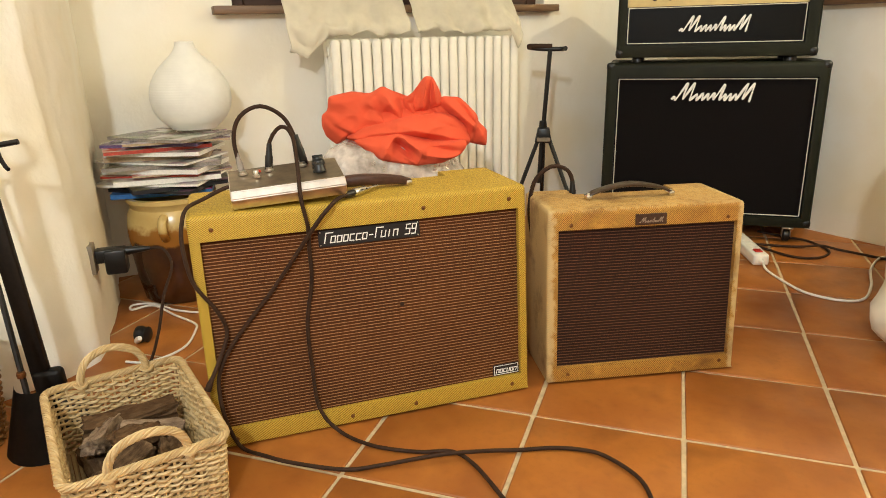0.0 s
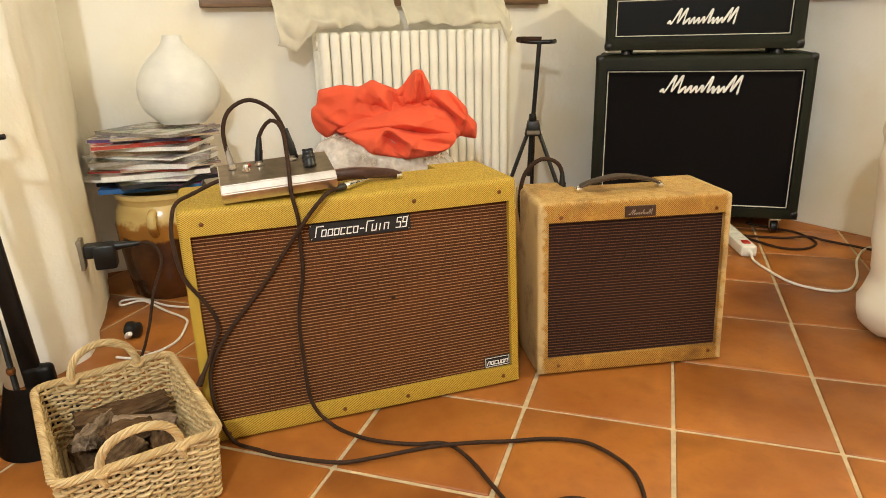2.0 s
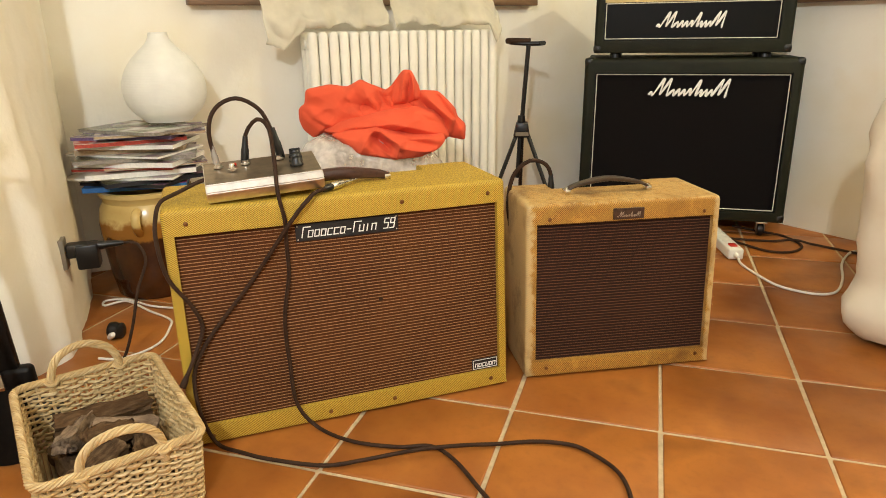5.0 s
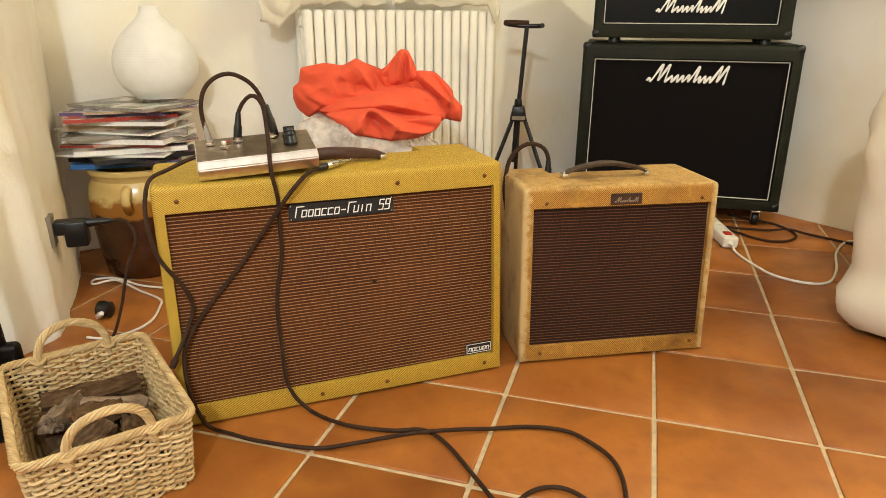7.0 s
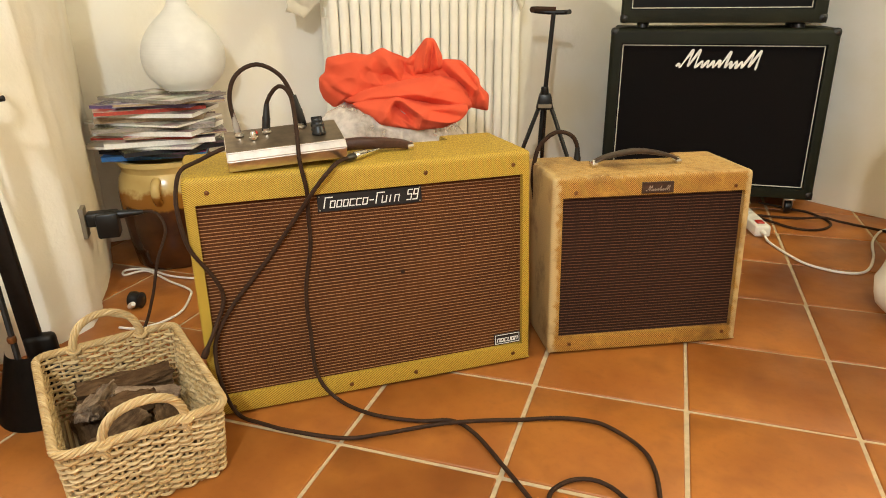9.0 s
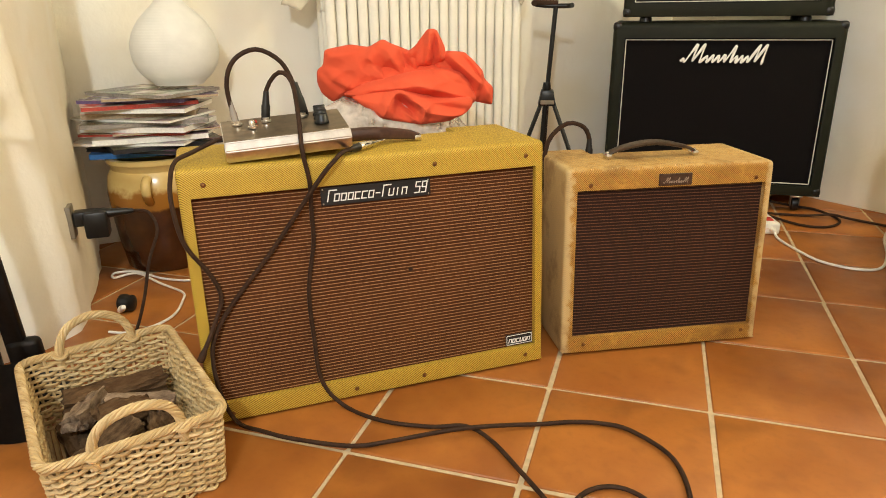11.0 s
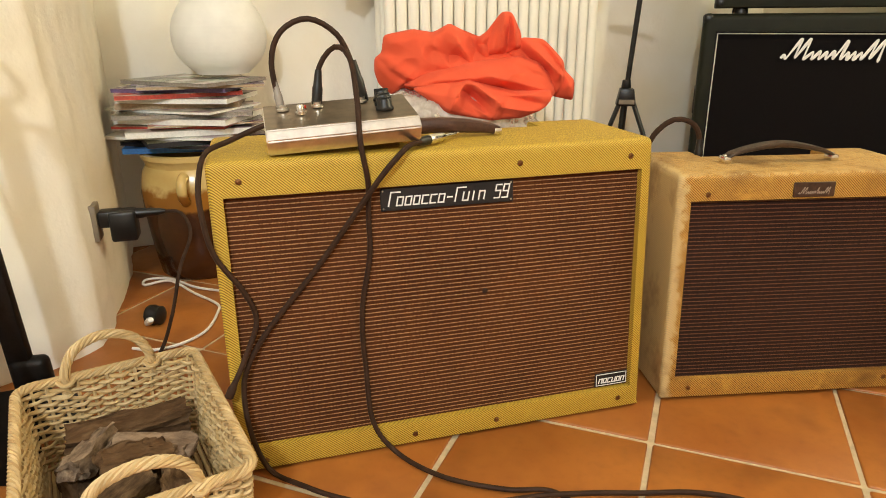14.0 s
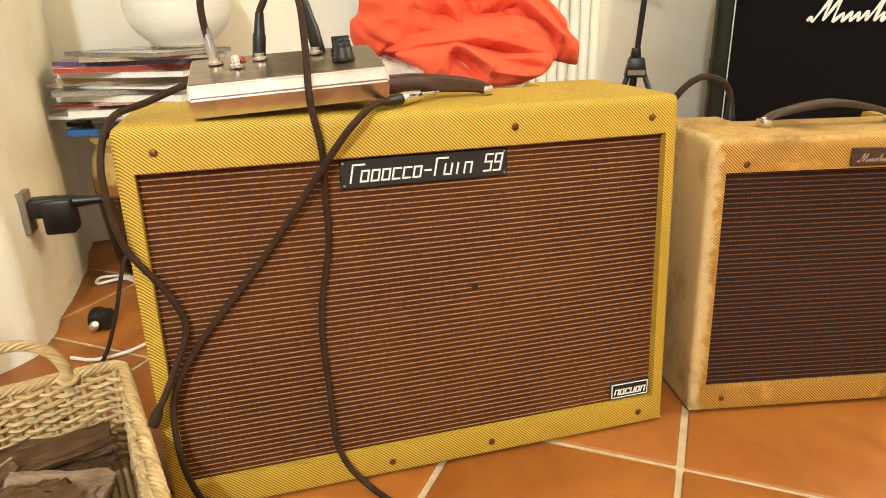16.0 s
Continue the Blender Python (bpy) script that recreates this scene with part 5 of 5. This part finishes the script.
# the pointed flap in front, with its dark pocket
lobe([(-0.153, 0.515), (-0.104, 0.528), (-0.022, 0.541), (0.017, 0.530), (0.08, 0.511), (0.175, 0.512), (0.178, 0.492), (0.159, 0.471), (0.11, 0.452), (0.035, 0.446), (-0.05, 0.458), (-0.075, 0.464), (-0.117, 0.490)], -0.125, 0.052,
     [(-0.022, 0.541, -0.062, 0.475, 0.036, 0.024), (-0.030, 0.512, 0.012, 0.478, -0.052, 0.030), (-0.015, 0.538, 0.050, 0.492, 0.034, 0.020), (0.050, 0.492, 0.036, 0.452, 0.022, 0.018), (-0.02, 0.49, 0.02, 0.462, 0.016, 0.010), (0.075, 0.500, 0.165, 0.480, -0.020, 0.018), (0.06, 0.480, 0.15, 0.468, 0.018, 0.016)], cloth, 12.4, 0.45, -0.6)
# the mass beneath
lobe([(-0.225, 0.56), (-0.10, 0.60), (0.05, 0.61), (0.15, 0.59), (0.19, 0.52), (0.15, 0.455), (0.0, 0.44), (-0.12, 0.47), (-0.19, 0.50)], 0.0, 0.075, [(-0.1, 0.5, 0.1, 0.5, 0.02, 0.05)], cloth, 3.0, 0.6)
bmesh.ops.recalc_face_normals(cloth, faces=cloth.faces)
ob = link("red_cloth", cloth, RED_CLOTH, None, True, 180)
ob.matrix_world = HEAP_M
tagged(ob, "crumpled orange-red cloth heaped on a plastic bag", "cloth")

# folding tripod stand for a guitar
GS_M = pose(-0.232, 1.30, 0.0, 0, 0, 12)
gst = thing("guitar_stand", GS_M, "black folding tripod guitar stand near the radiator", "guitar stand")
part("upper_tube", tube([Vector((-0.006, 0, 0.40)), Vector((0.016, -0.01, 0.738))], 0.0085, 10), BLACK_PLASTIC, gst)
part("inner_tube", tube([Vector((-0.014, 0, 0.235)), Vector((-0.006, 0, 0.42))], 0.0095, 10), BLACK_PLASTIC, gst)
b = box((-0.034, -0.024, 0.395), (0.030, 0.024, 0.452), 0.006, 2)
for v in b.verts:
    if v.co.z > 0.43:
        v.co.x *= 0.72
blk = part("clamp_block", b, BLACK_PLASTIC, gst, "black clamp block with a small label")
lab = part("label", box((-0.026, -0.0262, 0.402), (0.024, -0.024, 0.417), 0.0005, 1), GREY_PLATE, blk, "small grey maker label")
part("collar", lathe([(0.014, 0), (0.016, 0.006), (0.013, 0.03)], 14, None, pose(-0.004, 0, 0.448)), BLACK_PLASTIC, gst)
yoke = part("neck_rest", tube(smooth_path([(-0.055, -0.010, 0.748), (-0.02, -0.004, 0.744), (0.016, -0.006, 0.742), (0.06, -0.006, 0.742), (0.072, -0.022, 0.744)], 0.01), 0.0085, 10), BLACK_PLASTIC, gst, "padded neck rest")
part("pad", tube(smooth_path([(-0.06, -0.03, 0.752), (-0.056, -0.012, 0.753), (-0.01, -0.004, 0.752), (0.024, -0.004, 0.751)], 0.01), 0.0105, 10), RUBBER, yoke, "foam pad")
for x, y in ((-0.17, -0.12), (0.17, -0.12), (0.0, 0.20)):
    leg = part("leg", tube([Vector((x * 0.13, y * 0.08, 0.405)), Vector((x, y, 0.012))], 0.0078, 8), BLACK_PLASTIC, gst)
    part("rubber_foot", lathe([(0.011, 0.0), (0.012, 0.004), (0.011, 0.022), (0.008, 0.026)], 12, None, pose(x, y, 0)), RUBBER, leg)

# socket, adaptor and plugs on the pier
SN = Vector((0.79, 0.613, 0)).normalized()
OUT_M = Matrix(((-SN.y, SN.x, 0, -1.190), (SN.x, SN.y, 0, 0.012), (0, 0, 1, 0.262), (0, 0, 0, 1)))
sock = thing("wall_socket", OUT_M, "wall socket in the rough plaster edge", "socket")
part("socket_plate", box((-0.024, -0.012, -0.046), (0.024, 0.003, 0.034), 0.002, 2), GREY_PLATE, sock, "dull grey cover plate")
adp = thing("power_adaptor", OUT_M, "black plug adaptor with a transformer block in the wall socket", "power adaptor")
part("adaptor_body", box((-0.020, 0.004, -0.018), (0.020, 0.052, 0.018), 0.005, 2), BLACK_PLASTIC, adp)
part("transformer", box((-0.027, 0.026, -0.050), (0.025, 0.080, 0.016), 0.006, 2), BLACK_PLASTIC, adp, "black transformer block")
part("side_plug", lathe([(0.012, 0.050), (0.012, 0.085), (0.010, 0.10), (0.008, 0.125), (0.005, 0.14), (0, 0.14)], 14, None, Matrix.Rotation(-math.pi / 2, 4, "X") @ Matrix.Translation((0, -0.006, 0))), BLACK_PLASTIC, adp, "black plug")
tip = OUT_M @ Vector((0, 0.138, 0.006))
cable("mains_lead", [tip, tip + Vector((0.035, 0.012, -0.004)), tip + Vector((0.066, 0.0, -0.045)), Vector((-0.985, 0.02, 0.17)), Vector((-0.985, -0.02, 0.08)), Vector((-0.995, -0.06, 0.006)), Vector((-0.97, -0.16, 0.005)), Vector((-0.90, -0.22, 0.005))], 0.0038, RUBBER, "black mains lead hanging from the adaptor to the floor")
fp = thing("floor_plug", pose(-1.135, 0.055, 0.0, 0, 0, 30), "black mains plug on the floor tiles", "plug")
part("plug_body", lathe([(0.018, 0), (0.023, 0.004), (0.024, 0.016), (0.021, 0.022), (0.022, 0.034), (0.012, 0.040), (0, 0.04)], 18, None, pose(0, 0, 0.024, 20, 90, 0)), BLACK_PLASTIC, fp)
part("pale_cap", lathe([(0.008, 0), (0.009, 0.02), (0.006, 0.04), (0, 0.042)], 12, None, pose(0.0, -0.012, 0.008, 60, 0, 30)), WHITE_PLASTIC, fp, "white plug cap")
cable("white_flex", [Vector((-0.85, 0.22, 0.005)), Vector((-1.05, 0.275, 0.005)), Vector((-1.113, 0.269, 0.004)), Vector((-1.186, 0.267, 0.004)), Vector((-1.29, 0.29, 0.004)), Vector((-1.345, 0.262, 0.004)), Vector((-1.317, 0.228, 0.005)), Vector((-1.27, 0.268, 0.009)), Vector((-1.155, 0.232, 0.004)), Vector((-1.055, 0.197, 0.004)), Vector((-1.019, 0.153, 0.004)), Vector((-0.98, 0.068, 0.004)), Vector((-0.985, 0.0, 0.004)), Vector((-1.02, -0.049, 0.004)), Vector((-1.07, -0.06, 0.004))], 0.0034, WHITE_PLASTIC, "thin white flex curled on the tiles beside the jar")

# power strip and leads on the right of the small amplifier
ST_M = pose(0.550, 1.27, 0.0, 0, 0, 103)
strip = thing("power_strip", ST_M, "white power strip with a red switch on the tiles", "power strip")
part("strip_body", box((-0.20, -0.027, 0.0), (0.09, 0.027, 0.040), 0.007, 3, None, Matrix.Rotation(math.pi, 4, "Z")), WHITE_PLASTIC, strip)
part("switch", box((-0.062, -0.013, 0.039), (-0.030, 0.013, 0.045), 0.002, 1), RED_SWITCH, strip, "red rocker switch")
for x in (0.02, 0.075, 0.13):
    part("outlet", lathe([(0.019, 0.0395), (0.019, 0.041), (0.016, 0.041), (0.015, 0.0402), (0, 0.0402)], 20, None, pose(x, 0, 0)), WHITE_PLASTIC, strip)
part("cord_boot", lathe([(0.010, 0), (0.008, 0.015), (0.005, 0.03), (0, 0.03)], 12, None, pose(-0.088, 0, 0.018, 0, -90, 0)), WHITE_PLASTIC, strip)
cable("white_extension_cord", [ST_M @ Vector((-0.11, 0, 0.015)), Vector((0.585, 1.12, 0.005)), Vector((0.626, 1.016, 0.005)), Vector((0.677, 0.93, 0.005)), Vector((0.763, 0.890, 0.005)), Vector((0.831, 0.920, 0.005)), Vector((0.880, 1.05, 0.005)), Vector((0.916, 1.22, 0.005)), Vector((0.975, 1.36, 0.005)), Vector((1.03, 1.40, 0.005))], 0.0042, WHITE_PLASTIC, "white extension cord curved over the tiles")
cable("black_mains_cord", [Vector((0.36, 1.52, 0.005)), Vector((0.48, 1.47, 0.005)), Vector((0.577, 1.405, 0.005)), Vector((0.680, 1.308, 0.005)), Vector((0.76, 1.305, 0.005)), Vector((0.815, 1.37, 0.005)), Vector((0.815, 1.44, 0.005)), Vector((0.765, 1.53, 0.005)), Vector((0.70, 1.56, 0.005)), Vector((0.60, 1.62, 0.005))], 0.0045, RUBBER, "black mains cord looped under the speaker cabinet")
cable("black_mains_cord", [Vector((0.40, 1.46, 0.006)), Vector((0.559, 1.431, 0.006)), Vector((0.716, 1.432, 0.006)), Vector((0.80, 1.437, 0.015)), Vector((0.86, 1.43, 0.006)), Vector((0.985, 1.353, 0.006)), Vector((1.10, 1.25, 0.006))], 0.0045, RUBBER, "black mains cord running behind the armchair")

# armchair under a white slipcover
AR_M = Matrix(((0.79, 0.613, 0, 0.815), (-0.613, 0.79, 0, 0.563), (0, 0, 1, 0), (0, 0, 0, 1)))
chair = thing("armchair", AR_M, "armchair under a loose white cotton slipcover", "armchair")


def soft(lo, hi, r, amp, seed, cuts=14):
    """An upholstered block with slack, folded cloth."""
    b = box(lo, hi, r, 5)
    bmesh.ops.subdivide_edges(b, edges=[e for e in b.edges if e.calc_length() > 0.06], cuts=cuts, use_grid_fill=True)
    b.normal_update()
    for v in b.verts:
        q = v.co
        k = 1.0 if q.z > 0.02 else 0.3
        fold = 1 - 2.2 * abs(noise.noise((q.x * 7 + q.z * 2.0 + seed, q.y * 7 - q.z * 1.5, q.z * 2.2)))
        d = noise.noise((q.x * 5 + seed, q.y * 5, q.z * 3.5)) + 0.5 * noise.noise((q.x * 16 + q.z * 5, q.y * 16 + seed, q.z * 8)) + 0.35 * (1 - 2.4 * abs(noise.noise((q.x * 11 - q.z * 9 + seed, q.y * 11 + q.z * 7, q.z * 3))))
        v.co += v.normal * amp * (d + 0.45 * fold) * k
        v.co.z = max(v.co.z, 0.002)
    return b


part("seat_base", soft((0.19, 0.05, 0.003), (0.72, 0.78, 0.36), 0.04, 0.012, 1), SLIP, chair, "slipcovered seat", True, 180)
part("seat_cushion", soft((0.20, 0.02, 0.34), (0.71, 0.62, 0.46), 0.05, 0.010, 2), SLIP, chair, "slipcovered seat cushion", True, 180)
arm = soft((-0.01, 0.0, 0.003), (0.20, 0.80, 0.68), 0.075, 0.020, 3, 22)
SIDE_Z = [0.0, 0.03, 0.10, 0.17, 0.26, 0.36, 0.47, 0.57, 0.62, 0.66, 0.70]
SIDE_X = [0.030, 0.050, 0.072, 0.044, 0.050, 0.058, 0.068, 0.068, 0.054, 0.034, 0.01]
for v in arm.verts:
    v.co.x -= float(np.interp(v.co.z, SIDE_Z, SIDE_X)) * max(0, min(1, (0.18 - v.co.x) / 0.14))
    v.co.y -= 0.5 * float(np.interp(v.co.z, SIDE_Z, SIDE_X)) * max(0, min(1, (0.25 - v.co.y) / 0.25))
part("arm", arm, SLIP, chair, "slipcovered arm with a slack fold", True, 180)
part("arm", soft((0.71, 0.0, 0.003), (0.92, 0.80, 0.68), 0.075, 0.014, 5), SLIP, chair, "slipcovered arm", True, 180)
part("back", soft((0.10, 0.66, 0.10), (0.82, 0.86, 0.86), 0.08, 0.014, 7), SLIP, chair, "slipcovered back", True, 180)
pill = soft((0.0, 0.0, 0.0), (0.30, 0.10, 0.30), 0.04, 0.006, 11)
ob = link("cushion", pill, CUSHION, None, True, 180)
ob.matrix_world = AR_M @ pose(-0.005, -0.095, 0.60, 0, 48, 8)
tagged(ob, "dark red cushion leaning in the armchair", "cushion")


# terracotta tiles: the near ones one by one, the rest as one sheet of pieces
PITCH, JOINT = 0.3125, 0.0085


def tile_mesh(seed):
    r = random.Random(seed)
    h = (PITCH - JOINT) / 2
    b = box((-h, -h, -0.02), (h, h, 0.0), 0.0035, 2)
    for v in b.verts:
        v.co.x += 0.0016 * noise.noise((v.co.y * 9, seed * 3.1, v.co.x))
        v.co.y += 0.0016 * noise.noise((v.co.x * 9, seed * 7.7, v.co.y))
    return b


tile_data = []
for k in range(5):
    me = bpy.data.meshes.new("tile")
    b = tile_mesh(k)
    b.to_mesh(me)
    b.free()
    me.materials.append(TILE)
    me.shade_smooth()
    me.set_sharp_from_angle(angle=radians(50))
    tile_data.append(me)
rest = bmesh.new()
rnd = random.Random(11)
for i in range(-8, 10):
    for j in range(-11, 8):
        x, y = (i + 0.5) * PITCH + rnd.uniform(-0.0012, 0.0012), (j + 0.5) * PITCH - 0.001 + rnd.uniform(-0.0012, 0.0012)
        z = rnd.uniform(-0.0008, 0.0)
        if -6 <= i <= 5 and -5 <= j <= 6:
            o = new("tile", tile_data[rnd.randrange(5)])
            o.parent = floor_ob
            o.matrix_local = pose(x, y, z, rnd.uniform(-0.15, 0.15), rnd.uniform(-0.15, 0.15), 90 * rnd.randrange(4))
        else:
            h = (PITCH - JOINT) / 2
            box((x - h, y - h, z - 0.02), (x + h, y + h, z), 0, 1, rest)
tagged(part("floor_tiles", rest, TILE, floor_ob, "terracotta floor tiles", False), kind="stuff")
